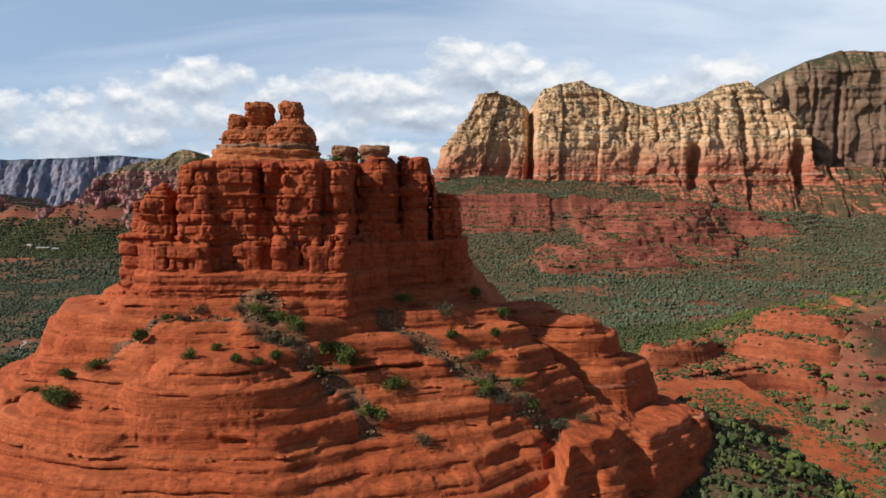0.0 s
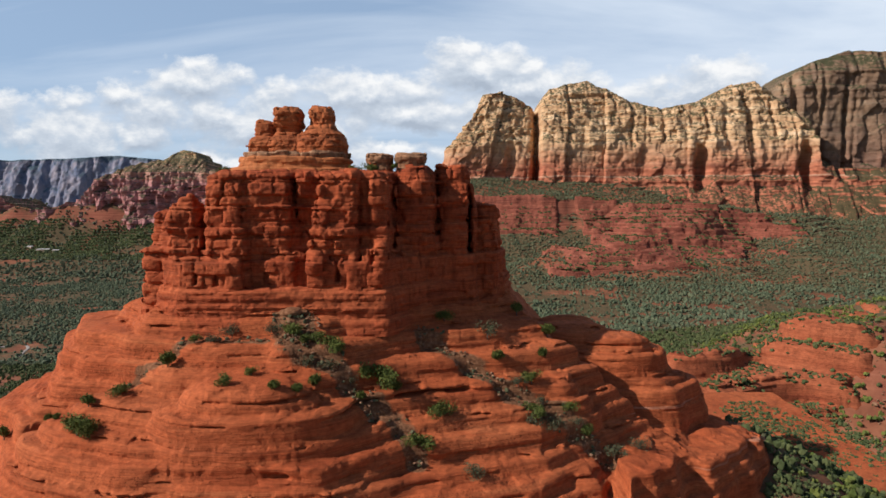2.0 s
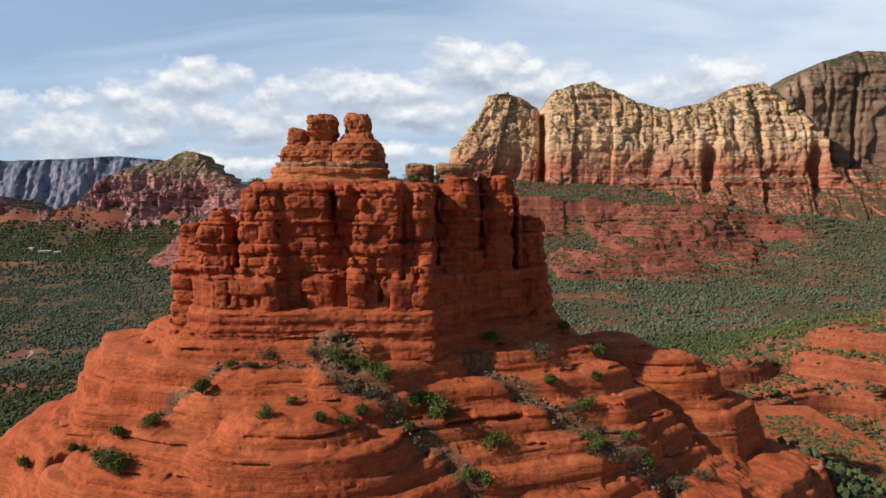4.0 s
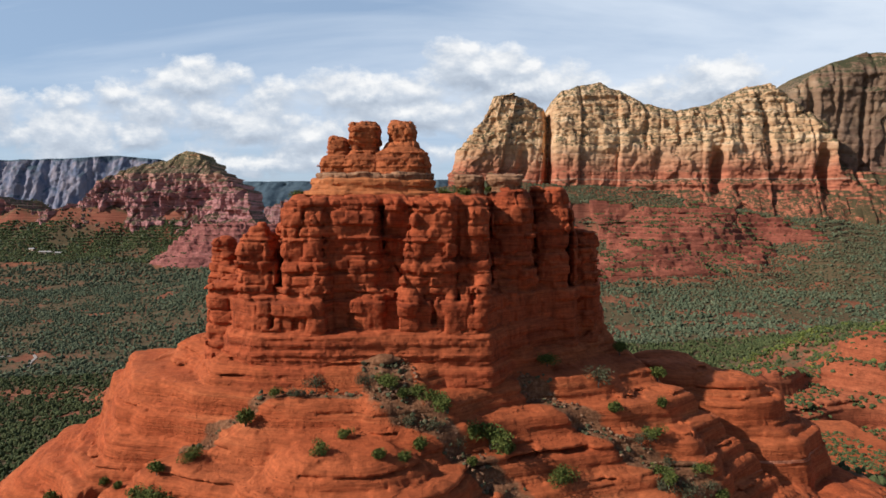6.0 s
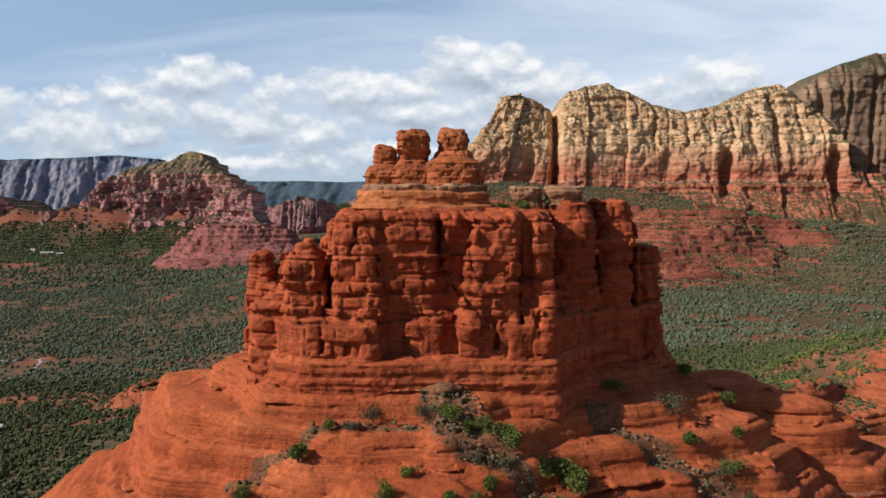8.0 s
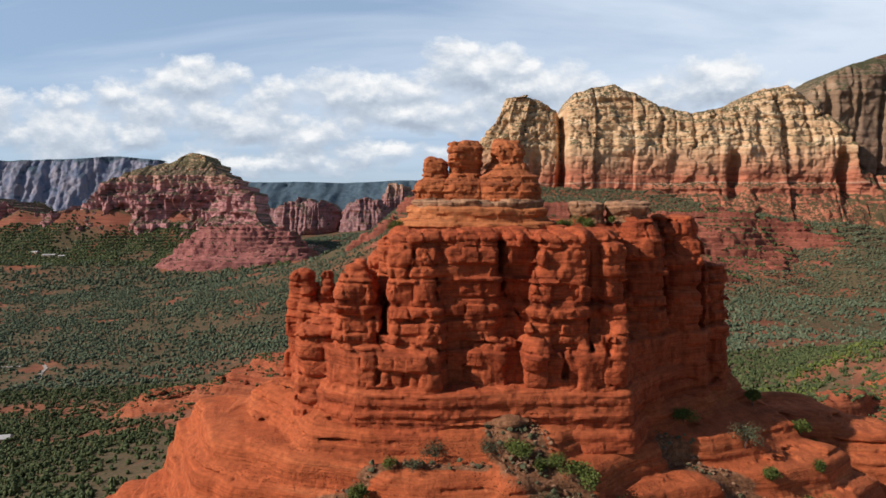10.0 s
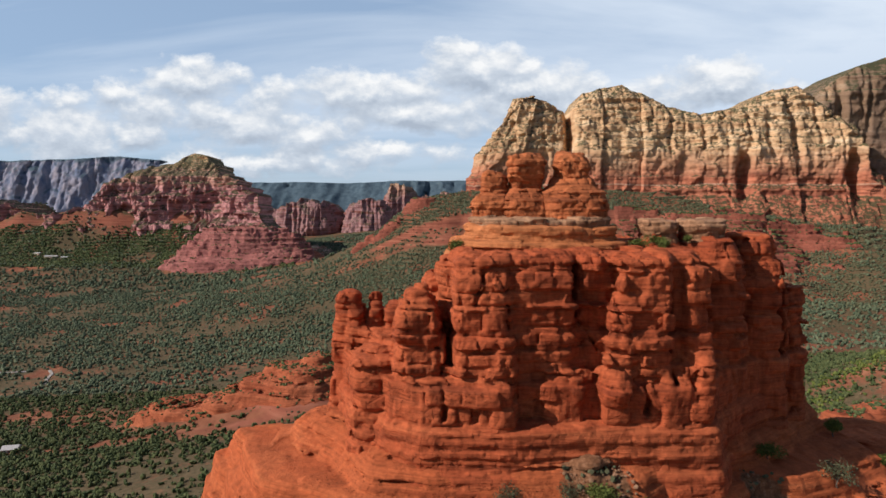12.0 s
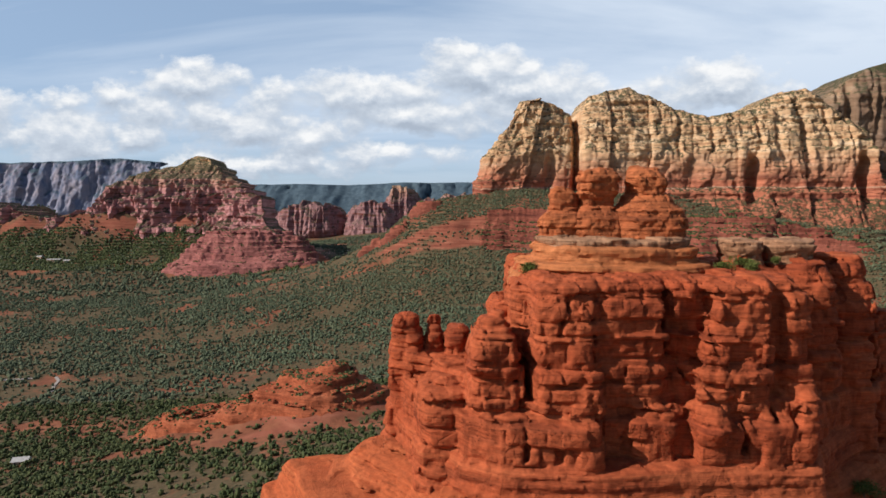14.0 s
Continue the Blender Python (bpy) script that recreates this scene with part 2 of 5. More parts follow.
def mesa_rock(name, z0, z1, red_mid=(0.40, 0.130, 0.078), line=None, scrub=0.0, dark_share=0.0):
    """Cliff rock that turns from red below z0 to buff above z1, with shrubs on its ledges."""
    n = Nodes(name, 0.95)
    zz = n.axis(n.pos, 2)
    wob = n.noise(0.012, 4, 0.6)
    h = n.math("MULTIPLY_ADD", wob, 60.0, n.math("ADD", zz, -30.0))
    t = n.math("DIVIDE", n.math("SUBTRACT", h, z0), z1 - z0, 0.0, True)
    red = n.ramp(n.noise(0.12, 4, 0.6, (0.08, 0.08, 1.0)), [(0.3, (0.22, 0.064, 0.042)), (0.5, red_mid), (0.7, tuple(1.35 * v for v in red_mid))])
    buff = n.ramp(n.noise(0.10, 5, 0.6, (0.12, 0.12, 1.0), (5, 1, 2)), [(0.3, (0.42, 0.235, 0.125)), (0.5, (0.62, 0.39, 0.215)), (0.7, (0.72, 0.53, 0.34))])
    col = n.mix(n.ramp(t, [(0.0, 0.0), (1.0, 1.0)]), red, buff)
    # dark brown mixed unevenly over the whole rock, red and buff alike
    if dark_share:
        col = n.mix(n.ramp(n.noise(0.018, 5, 0.6, (1, 1, 0.5)), [(0.30, 0.6 * dark_share), (0.6, dark_share)]), col, (0.13, 0.085, 0.066))
    if line:
        at = n.math("ADD", n.math("MULTIPLY_ADD", n.noise(0.02, 3), 14.0, -7.0), n.math("SUBTRACT", zz, line))
        col = n.mix(n.ramp(n.math("MULTIPLY_ADD", at, 0.1, 0.5), [(0.30, 0.0), (0.42, 0.8), (0.58, 0.8), (0.70, 0.0)]), col, (0.56, 0.34, 0.23))
    streak = n.noise(0.09, 4, 0.6, (1.0, 1.0, 0.07))
    vert = n.axis(n.geo.outputs["Normal"], 2)
    steep = n.ramp(n.math("ABSOLUTE", vert), [(0.3, 1.0), (0.62, 0.0)])
    col = n.mix(n.math("MULTIPLY", n.ramp(streak, [(0.54, 0.0), (0.74, 0.28)]), steep), col, (0.15, 0.065, 0.04))
    shrub = n.math("MULTIPLY_ADD", n.ramp(n.math("MULTIPLY_ADD", n.axis(n.pos, 0), 0.001, 0.0), [(0.69, 0.0), (0.74, 1.0)]), 0.09, n.math("ADD", n.noise(0.16, 5, 0.7, (1, 1, 1)), scrub))
    flat = n.ramp(vert, [(0.30, 0.0), (0.55, 1.0)])
    col = n.mix(n.math("MULTIPLY", n.ramp(shrub, [(0.44, 0.0), (0.52, 0.9)]), flat), col, (0.055, 0.062, 0.030))
    patch = n.noise(0.05, 5, 0.65)
    col = n.mix(0.5, col, n.ramp(patch, [(0.3, 0.65), (0.7, 1.2)]), "MULTIPLY")
    n.bump(n.noise(0.2, 6, 0.65), 4.0, 0.5)
    n.bump(n.noise(0.22, 4, 0.6, (0.12, 0.12, 1.0)), 4.0, 0.5)
    return n.colour(col)


mesa_mat = mesa_rock("mesa_rock", 238, 302, (0.44, 0.155, 0.088), line=226)
dome_mat = mesa_rock("dark_mesa_rock", 215, 330, (0.40, 0.15, 0.10), scrub=-0.04, dark_share=0.85)
# The ridge's red is shifted towards purple: haze put into the base colour.
ridge_mat = mesa_rock("hazed_ridge_rock", 225, 320, (0.46, 0.215, 0.205), scrub=0.06)


# Distant rock and forest with aerial haze painted in as a blue-grey base colour.
def hazed_far_rock(name, low, high, z0, z1):
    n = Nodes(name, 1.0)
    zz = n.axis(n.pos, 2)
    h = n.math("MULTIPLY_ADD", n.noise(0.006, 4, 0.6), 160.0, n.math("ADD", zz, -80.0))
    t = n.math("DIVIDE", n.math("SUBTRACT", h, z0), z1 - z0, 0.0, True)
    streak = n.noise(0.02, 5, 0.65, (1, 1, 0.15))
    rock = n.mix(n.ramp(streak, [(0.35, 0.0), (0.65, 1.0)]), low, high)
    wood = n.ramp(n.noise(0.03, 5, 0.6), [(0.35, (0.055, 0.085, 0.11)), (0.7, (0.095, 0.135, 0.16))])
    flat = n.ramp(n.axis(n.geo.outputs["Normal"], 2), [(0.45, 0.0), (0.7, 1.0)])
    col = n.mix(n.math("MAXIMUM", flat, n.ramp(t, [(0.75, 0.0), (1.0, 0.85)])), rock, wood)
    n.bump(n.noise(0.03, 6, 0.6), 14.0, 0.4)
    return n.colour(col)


# Both colours carry painted haze, bluer than the rock and trees are close by.
far_mat = hazed_far_rock("hazed_cliff_rock", (0.14, 0.175, 0.26), (0.36, 0.32, 0.36), 400, 480)
plateau_mat = hazed_far_rock("hazed_forest", (0.07, 0.10, 0.12), (0.10, 0.13, 0.15), 0, 120)
# Duller, pinker red again, with haze of distance painted in.
farbutte_mat = mesa_rock("hazed_butte_rock", 190, 330, (0.33, 0.18, 0.175))


def ground_material():
    n = Nodes("valley_soil_and_rock", 0.97)
    soil = n.ramp(n.noise(0.05, 6, 0.62), [(0.3, (0.15, 0.056, 0.032)), (0.5, (0.22, 0.082, 0.045)), (0.7, (0.31, 0.128, 0.070))])
    grass = n.ramp(n.noise(0.35, 5, 0.65), [(0.3, (0.052, 0.052, 0.026)), (0.7, (0.135, 0.100, 0.056))])
    cover = n.noise(0.011, 6, 0.66, (1, 1, 1), (2, 5, 0))
    fine = n.noise(0.16, 4, 0.6)
    m = n.math("ADD", n.math("MULTIPLY", cover, 0.62), n.math("MULTIPLY", fine, 0.38))
    bare = n.attribute("bare")
    m = n.math("SUBTRACT", m, n.math("MULTIPLY", bare, 0.55))
    col = n.mix(n.ramp(m, [(0.36, 0.0), (0.45, 0.9)]), soil, grass)
    beds = n.noise(0.30, 3, 0.6, (0.05, 0.05, 1.0))
    rock = n.ramp(beds, [(0.3, (0.18, 0.055, 0.036)), (0.5, (0.27, 0.088, 0.054)), (0.7, (0.35, 0.135, 0.083))])
    vert = n.axis(n.geo.outputs["Normal"], 2)
    n_steep = n.ramp(n.math("ADD", vert, n.math("MULTIPLY_ADD", fine, 0.2, -0.1)), [(0.54, 1.0), (0.70, 0.0)])
    col = n.mix(n.math("MAXIMUM", n_steep, n.ramp(bare, [(0.55, 0.0), (0.8, 0.9)])), col, rock)
    n.bump(n.noise(0.4, 6, 0.65), 1.2, 0.5)
    return n.colour(col)


ground_mat = ground_material()


def leaf_material(name, a, b):
    n = Nodes(name, 0.75)
    info = n.nt.nodes.new("ShaderNodeObjectInfo")
    isl = n.geo.outputs["Random Per Island"]
    col = n.mix(isl, a, b)
    col = n.mix(0.5, col, n.ramp(n.noise(0.9, 3), [(0.3, 0.6), (0.7, 1.3)]), "MULTIPLY")
    col = n.mix(0.3, col, n.ramp(info.outputs["Random"], [(0.0, 0.7), (1.0, 1.3)]), "MULTIPLY")
    return n.colour(col)


juniper_leaf = leaf_material("juniper_foliage", (0.055, 0.078, 0.018), (0.145, 0.160, 0.040))
sage_leaf = leaf_material("dry_scrub_foliage", (0.055, 0.062, 0.032), (0.125, 0.118, 0.065))
# Far trees: valley haze is painted into these paler, bluer greens.
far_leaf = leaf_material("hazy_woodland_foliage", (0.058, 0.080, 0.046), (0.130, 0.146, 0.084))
wood_leaf = leaf_material("woodland_foliage", (0.040, 0.058, 0.022), (0.105, 0.118, 0.046))


def plain_material(name, a, b, scale, rough=0.85):
    n = Nodes(name, rough)
    n.bump(n.noise(scale * 3, 4), 0.05, 0.4)
    return n.colour(n.ramp(n.noise(scale, 5, 0.6), [(0.3, a), (0.7, b)]))


bark = plain_material("grey_bark", (0.06, 0.045, 0.035), (0.16, 0.12, 0.09), 4.0)
scree_mat = plain_material("red_grey_scree", (0.15, 0.075, 0.043), (0.32, 0.185, 0.11), 0.9)
wall_mat = plain_material("tan_render", (0.42, 0.30, 0.22), (0.52, 0.38, 0.28), 1.0)
roof_mat = plain_material("pale_metal_roof", (0.38, 0.36, 0.34), (0.50, 0.48, 0.46), 0.6, 0.5)
road_mat = plain_material("pale_gravel_road", (0.27, 0.23, 0.20), (0.38, 0.34, 0.30), 0.5)
glass_mat = plain_material("dark_window_glass", (0.02, 0.022, 0.025), (0.03, 0.033, 0.036), 0.5, 0.1)

# ---- shaping tools ----
RNG = np.random.default_rng(11)
LATTICE = RNG.random((64, 64, 64)).astype(np.float32)
LINE = RNG.random(4096).astype(np.float32)


def soft(x, y, z, seed=0):
    """Smooth value noise, 0 to 1, lattice step 1."""
    x, y, z = np.broadcast_arrays(np.asarray(x, np.float32) + 17.3 * seed, np.asarray(y, np.float32) + 5.7 * seed, np.asarray(z, np.float32) + 9.1 * seed)
    xi, yi, zi = (np.floor(a).astype(np.int32) for a in (x, y, z))
    u, v, w = x - xi, y - yi, z - zi
    u, v, w = (a * a * (3 - 2 * a) for a in (u, v, w))
    x0, x1, y0, y1, z0, z1 = xi & 63, (xi + 1) & 63, yi & 63, (yi + 1) & 63, zi & 63, (zi + 1) & 63
    T = LATTICE
    a = T[x0, y0, z0] * (1 - u) + T[x1, y0, z0] * u
    b = T[x0, y1, z0] * (1 - u) + T[x1, y1, z0] * u
    c = T[x0, y0, z1] * (1 - u) + T[x1, y0, z1] * u
    d = T[x0, y1, z1] * (1 - u) + T[x1, y1, z1] * u
    return (a * (1 - v) + b * v) * (1 - w) + (c * (1 - v) + d * v) * w


def fractal(x, y, z, octaves=4, seed=0, gain=0.5):
    """Layers of soft(), about -1 to 1."""
    total, amp, norm = 0, 1.0, 0.0
    for k in range(octaves):
        total = total + amp * (2 * soft(x * 2.03**k, y * 2.03**k, z * 2.03**k, seed + k) - 1)
        norm += amp
        amp *= gain
    return total / norm


def hash3(a, b, c):
    return LATTICE[a & 63, b & 63, c & 63]


def shards(x, y, z, seed):
    """Angular facets, about -1 to 1: each cell of a jittered grid is a flat chip, tilted and set in or out."""
    ix, iy, iz = (np.floor(a).astype(np.int32) for a in (x, y, z))
    best = np.full(x.shape, 9e9, np.float32)
    out = np.zeros(x.shape, np.float32)
    for dx in (-1, 0, 1):
        for dy in (-1, 0, 1):
            for dz in (-1, 0, 1):
                a, b, c = ix + dx, iy + dy + seed, iz + dz
                ex = (a + hash3(a, b, c) - x).astype(np.float32)
                ey = (iy + dy + hash3(a + 11, b + 5, c) - y).astype(np.float32)
                ez = (c + hash3(a, b + 23, c + 7) - z).astype(np.float32)
                d = ex * ex + ey * ey + ez * ez
                m = d < best
                tilt = (hash3(a + 3, b, c + 9) - 0.5) * ex + (hash3(a + 7, b, c + 13) - 0.5) * ey + (hash3(a + 17, b, c + 3) - 0.5) * ez
                out = np.where(m, hash3(a + 29, b + 2, c) - 0.5 + 1.3 * tilt, out)
                best = np.where(m, d, best)
    return out


class Beds:
    """Horizontal beds of uneven thickness, each standing proud or set back."""

    def __init__(self, seed, z0, z1, thin, thick):
        r = np.random.default_rng(seed)
        edges = [z0]
        while edges[-1] < z1:
            edges.append(edges[-1] + thin + (thick - thin) * r.random() ** 1.7)
        self.edges = np.array(edges)
        self.proud = r.random(len(edges) + 2) * 2 - 1

    def follow(self, levels, seed):
        """Take given levels as edges, with a few thin beds between them."""
        r = np.random.default_rng(seed)
        edges = []
        for a, b in zip(levels, levels[1:]):
            n = max(1, int((b - a) / 2.4 + r.random()))
            edges += [a + (b - a) * ((i + 0.35 * r.random() * (i > 0)) / n) for i in range(n)]
        self.edges = np.array(edges + [levels[-1]])
        self.proud = r.random(len(self.edges) + 2) * 2 - 1
        return self

    def at(self, z):
        k = np.clip(np.searchsorted(self.edges, z) - 1, 0, len(self.edges) - 2)
        f = (z - self.edges[k]) / (self.edges[k + 1] - self.edges[k])
        return k, np.clip(f, 0, 1)

    def relief(self, z, round_off=0.5):
        k, f = self.at(z)
        bulge = 1 - np.abs(2 * f - 1) ** 4
        return self.proud[k] + round_off * (bulge - 0.8)


def net(F, origin, h):
    """Surface net of the zero level of F on a grid of step h: vertices and quads."""
    inside = F < 0
    nx, ny, nz = F.shape
    total = np.zeros((nx - 1, ny - 1, nz - 1), np.int8)
    for i in (0, 1):
        for j in (0, 1):
            for k in (0, 1):
                total += inside[i : nx - 1 + i, j : ny - 1 + j, k : nz - 1 + k]
    cells = np.argwhere((total > 0) & (total < 8))
    index = np.full(total.shape, -1, np.int32)
    index[tuple(cells.T)] = np.arange(len(cells))
    acc, cnt = np.zeros((len(cells), 3)), np.zeros(len(cells))
    corners = [(i, j, k) for i in (0, 1) for j in (0, 1) for k in (0, 1)]
    val = {c: F[cells[:, 0] + c[0], cells[:, 1] + c[1], cells[:, 2] + c[2]] for c in corners}
    for a in corners:
        for ax in range(3):
            if a[ax]:
                continue
            b = tuple(1 if n == ax else a[n] for n in range(3))
            va, vb = val[a], val[b]
            m = (va < 0) != (vb < 0)
            t = np.where(m, va / np.where(m, va - vb, 1), 0)
            p = np.array(a, float)[None] + t[:, None] * (np.array(b) - np.array(a))[None]
            acc += p * m[:, None]
            cnt += m
    verts = (cells + acc / cnt[:, None]) * h + np.array(origin)
    quads = []
    for ax in range(3):
        o1, o2 = [n for n in range(3) if n != ax]
        lo = [slice(None)] * 3
        hi = [slice(None)] * 3
        lo[ax], hi[ax] = slice(0, -1), slice(1, None)
        cross = inside[tuple(lo)] != inside[tuple(hi)]
        e = np.argwhere(cross)
        ok = (e[:, o1] > 0) & (e[:, o2] > 0) & (e[:, o1] < F.shape[o1] - 1) & (e[:, o2] < F.shape[o2] - 1)
        e = e[ok]

        def cell(d1, d2):
            c = e.copy()
            c[:, o1] -= d1
            c[:, o2] -= d2
            return index[tuple(c.T)]

        q = np.stack([cell(0, 0), cell(1, 0), cell(1, 1), cell(0, 1)], 1)
        flip = inside[tuple(e.T)] if ax != 1 else ~inside[tuple(e.T)]
        q[~flip] = q[~flip][:, ::-1]
        quads.append(q[(q >= 0).all(1)])
    return verts, np.concatenate(quads)


def mesh_of(name, verts, faces, smooth=True):
    """A mesh from arrays of vertices and of faces with equal corner counts."""
    me = bpy.data.meshes.new(name)
    verts, faces = np.asarray(verts, np.float32), np.asarray(faces, np.int32)
    n, k = faces.shape
    me.vertices.add(len(verts))
    me.vertices.foreach_set("co", verts.ravel())
    me.loops.add(n * k)
    me.loops.foreach_set("vertex_index", faces.ravel())
    me.polygons.add(n)
    me.polygons.foreach_set("loop_start", np.arange(0, n * k, k, dtype=np.int32))
    me.polygons.foreach_set("use_smooth", np.full(n, smooth))
    me.update(calc_edges=True)
    return me


def thing(name, label, category, at=(0, 0, 0), **more):
    ob = new(name)
    ob.location = at
    return tagged(ob, label, category, **more)


def put(name, me, material, parent=None, label=""):
    """One mesh object, under its thing or part."""
    if not me.materials:
        me.materials.append(material)
    ob = new(name, me)
    if parent is not None:
        ob.parent = parent
        ob.matrix_parent_inverse = Matrix.Translation(-parent.matrix_basis.translation) if parent.parent is None else Matrix()
    return tagged(ob, label)


def part(name, bm, material, parent=None, label=""):
    me = bpy.data.meshes.new(name)
    bm.to_mesh(me)
    bm.free()
    return put(name, me, material, parent, label)


class Stone:
    """A solid of rock on a grid: columns joined and hollows cut, then bedded, jointed and worn."""

    def __init__(self, lo, hi, h):
        self.lo, self.h = np.array(lo, float), h
        n = [int(math.ceil((b - a) / h)) + 1 for a, b in zip(lo, hi)]
        self.x = (lo[0] + h * np.arange(n[0]))[:, None, None].astype(np.float32)
        self.y = (lo[1] + h * np.arange(n[1]))[None, :, None].astype(np.float32)
        self.z = (lo[2] + h * np.arange(n[2]))[None, None, :].astype(np.float32)
        self.F = np.full(n, 50.0, np.float32)

    def column(self, cx, cy, ax, ay, z0, z1, shape=((0, 1.15), (1, 1.0)), dome=1.5, turn=0.0, power=2.6, blend=0.0, edge=1.2):
        c, s = math.cos(radians(turn)), math.sin(radians(turn))
        dx, dy = self.x - cx, self.y - cy
        u, v = np.abs((dx * c + dy * s) / ax), np.abs((-dx * s + dy * c) / ay)
        q = (u**power + v**power) ** (1 / power)
        scale = np.interp((self.z - z0) / (z1 - z0), [p for p, _ in shape], [w for _, w in shape])
        side = (q - scale) * min(ax, ay)
        top = self.z - (z1 - dome * np.minimum(q, 1.3) ** 2)
        d = self.smax(side, top, edge)
        self.F = np.minimum(self.F, d) if not blend else self.smin(self.F, d, blend)
        return self

    def hollow(self, cx, cy, cz, ax, ay, az, blend=1.0):
        q = np.sqrt(((self.x - cx) / ax) ** 2 + ((self.y - cy) / ay) ** 2 + ((self.z - cz) / az) ** 2)
        self.F = self.smax(self.F, (1 - q) * min(ax, ay, az), blend)
        return self

    def prism(self, poly, z0, z1, flare=((0, 0), (1, 0)), edge=1.0):
        """A wall-sided block over an outline, spreading by flare from foot to top."""
        x, y = self.x[:, :, 0] + 0 * self.y[:, :, 0], self.y[:, :, 0] + 0 * self.x[:, :, 0]
        grow = np.interp((self.z - z0) / (z1 - z0), [p for p, _ in flare], [w for _, w in flare])
        d = self.smax(outside(x, y, poly)[:, :, None] - grow, self.z - z1, edge)
        self.F = np.minimum(self.F, d).astype(np.float32)
        return self

    def slit(self, line, y0, depth, half):
        """An upright joint along x(z), open to the south and closing inwards."""
        zs, xs = [p[1] for p in line][::-1], [p[0] for p in line][::-1]
        mid = np.interp(self.z, zs, xs) + 0.5 * (2 * soft(0, 0, self.z / 2.3, int(-xs[0])) - 1)
        open_to = half * np.clip(1.25 - (self.y - y0) / depth, 0.05, 1.2)
        d = np.maximum(np.abs(self.x - mid) - open_to, np.maximum(self.y - (y0 + depth), np.maximum(zs[0] - self.z, self.z - zs[-1])))
        self.F = self.smax(self.F, -d, 0.35).astype(np.float32)
        return self

    @staticmethod
    def smin(a, b, k):
        h = np.clip(0.5 + 0.5 * (b - a) / k, 0, 1)
        return b * (1 - h) + a * h - k * h * (1 - h)

    @classmethod
    def smax(cls, a, b, k):
        return -cls.smin(-a, -b, k)

    def weather(self, beds, bed=0.6, block=0.5, joint=3.4, lump=1.1, rough=0.45, seed=1, size=8.0, flute=0.0, wave=1.0, chip=0.0, seam=0.35, unit=1.0, facet=0.0):
        """Wear the solid: beds stand proud or back, seams and joints open, blocks shift, faces roughen. unit: metres to one of rock."""
        near = np.abs(self.F) < 5.0 * unit
        i, j, k = np.nonzero(near)
        x, y, z = ((self.lo[n] + self.h * a) / unit for n, a in enumerate((i, j, k)))
        zz = z + wave * (2 * soft(x / 18, y / 18, z / 30, seed) - 1)
        layer, f = beds.at(zz)
        edge = np.minimum(f, 1 - f) * (beds.edges[layer + 1] - beds.edges[layer])
        off = -seam * np.exp(-((edge / 0.3) ** 2)) * (soft(x / 6, y / 6, z / 2, seed + 23) > 0.45)
        off += bed * beds.relief(zz, 0.2) * (0.55 + 0.9 * soft(x / 9, y / 9, z / 9, seed + 3))
        wid = joint * (0.6 + 0.9 * LINE[(layer * 7 + 3) & 4095])
        bx = (x * 0.93 + y * 0.36 + 1.1 * soft(x / 5, y / 5, z / 5, seed + 5)) / wid + 31 * LINE[layer & 4095]
        by = (y * 0.93 - x * 0.36) / wid + 17 * LINE[(layer + 99) & 4095]
        ix, iy = np.floor(bx).astype(int), np.floor(by).astype(int)
        fx = bx - ix
        off += block * (2 * hash3(ix, iy, layer) - 1)
        off -= block * 0.8 * np.exp(-((np.minimum(fx, 1 - fx) * wid / 0.3) ** 2)) * (hash3(ix + 5, iy + 9, layer) > 0.5)
        off += lump * fractal(x / size, y / size, z / size, 2, seed + 7)
        off += rough * fractal(x / 2.6, y / 2.6, z / 1.7, 3, seed + 11)
        if chip:
            lay = np.floor(zz / 0.95 + 3 * soft(x / 7, y / 7, z / 7, seed + 19)).astype(int)
            cx = np.floor((x + 0.4 * y) / 1.7 + 13 * LINE[lay & 4095]).astype(int)
            cy = np.floor((y - 0.4 * x) / 1.7 + 7 * LINE[(lay + 55) & 4095]).astype(int)
            off += chip * (2 * hash3(cx, cy, lay) - 1)
        if facet:
            close = np.abs(self.F[near]) < 3.0
            px, py, pz = x[close], y[close], z[close]
            off[close] += facet * 2.0 * shards(px / 3.0, py / 3.0, pz / 4.4, seed + 31)
        if flute:
            off += flute * fractal(x / 4.5, y / 4.5, z / 32, 2, seed + 17)
        self.F[near] -= (unit * off).astype(np.float32)
        return self

    def mesh(self, name):
        return mesh_of(name, *net(self.F, self.lo, self.h))


# ---- ground ----
def bell(x, y, cx, cy, rx, ry):
    return np.exp(-(((x - cx) / rx) ** 2) - ((y - cy) / ry) ** 2)


def mound(x, y, cx, cy, rx, ry):
    wob = 0.22 * fractal(x / 28, y / 28, 0 * x, 3, 19)
    return np.exp(-((((x - cx) / rx) ** 2 + ((y - cy) / ry) ** 2 + wob).clip(0) ** 2.5))


def step(v):
    return 1 / (1 + np.exp(-np.clip(v, -30, 30)))


def mesa_front(x):
    return 1292 - 0.165 * x


def terrace(h, thick, strength, seed, x, y, sharp=3.0):
    """Ledges: flat treads with rounded brows over steep risers."""
    hh = h + thick * 0.8 * fractal(x / 90, y / 90, 0.0 * x, 2, seed)
    k = np.floor(hh / thick)
    f = hh / thick - k
    g = 1 - (1 - f) ** sharp
    return h + strength * thick * (g - f)


def easy_max(a, b, k):
    t = np.clip(0.5 + 0.5 * (a - b) / k, 0, 1)
    return b * (1 - t) + a * t + k * t * (1 - t) * 0.5


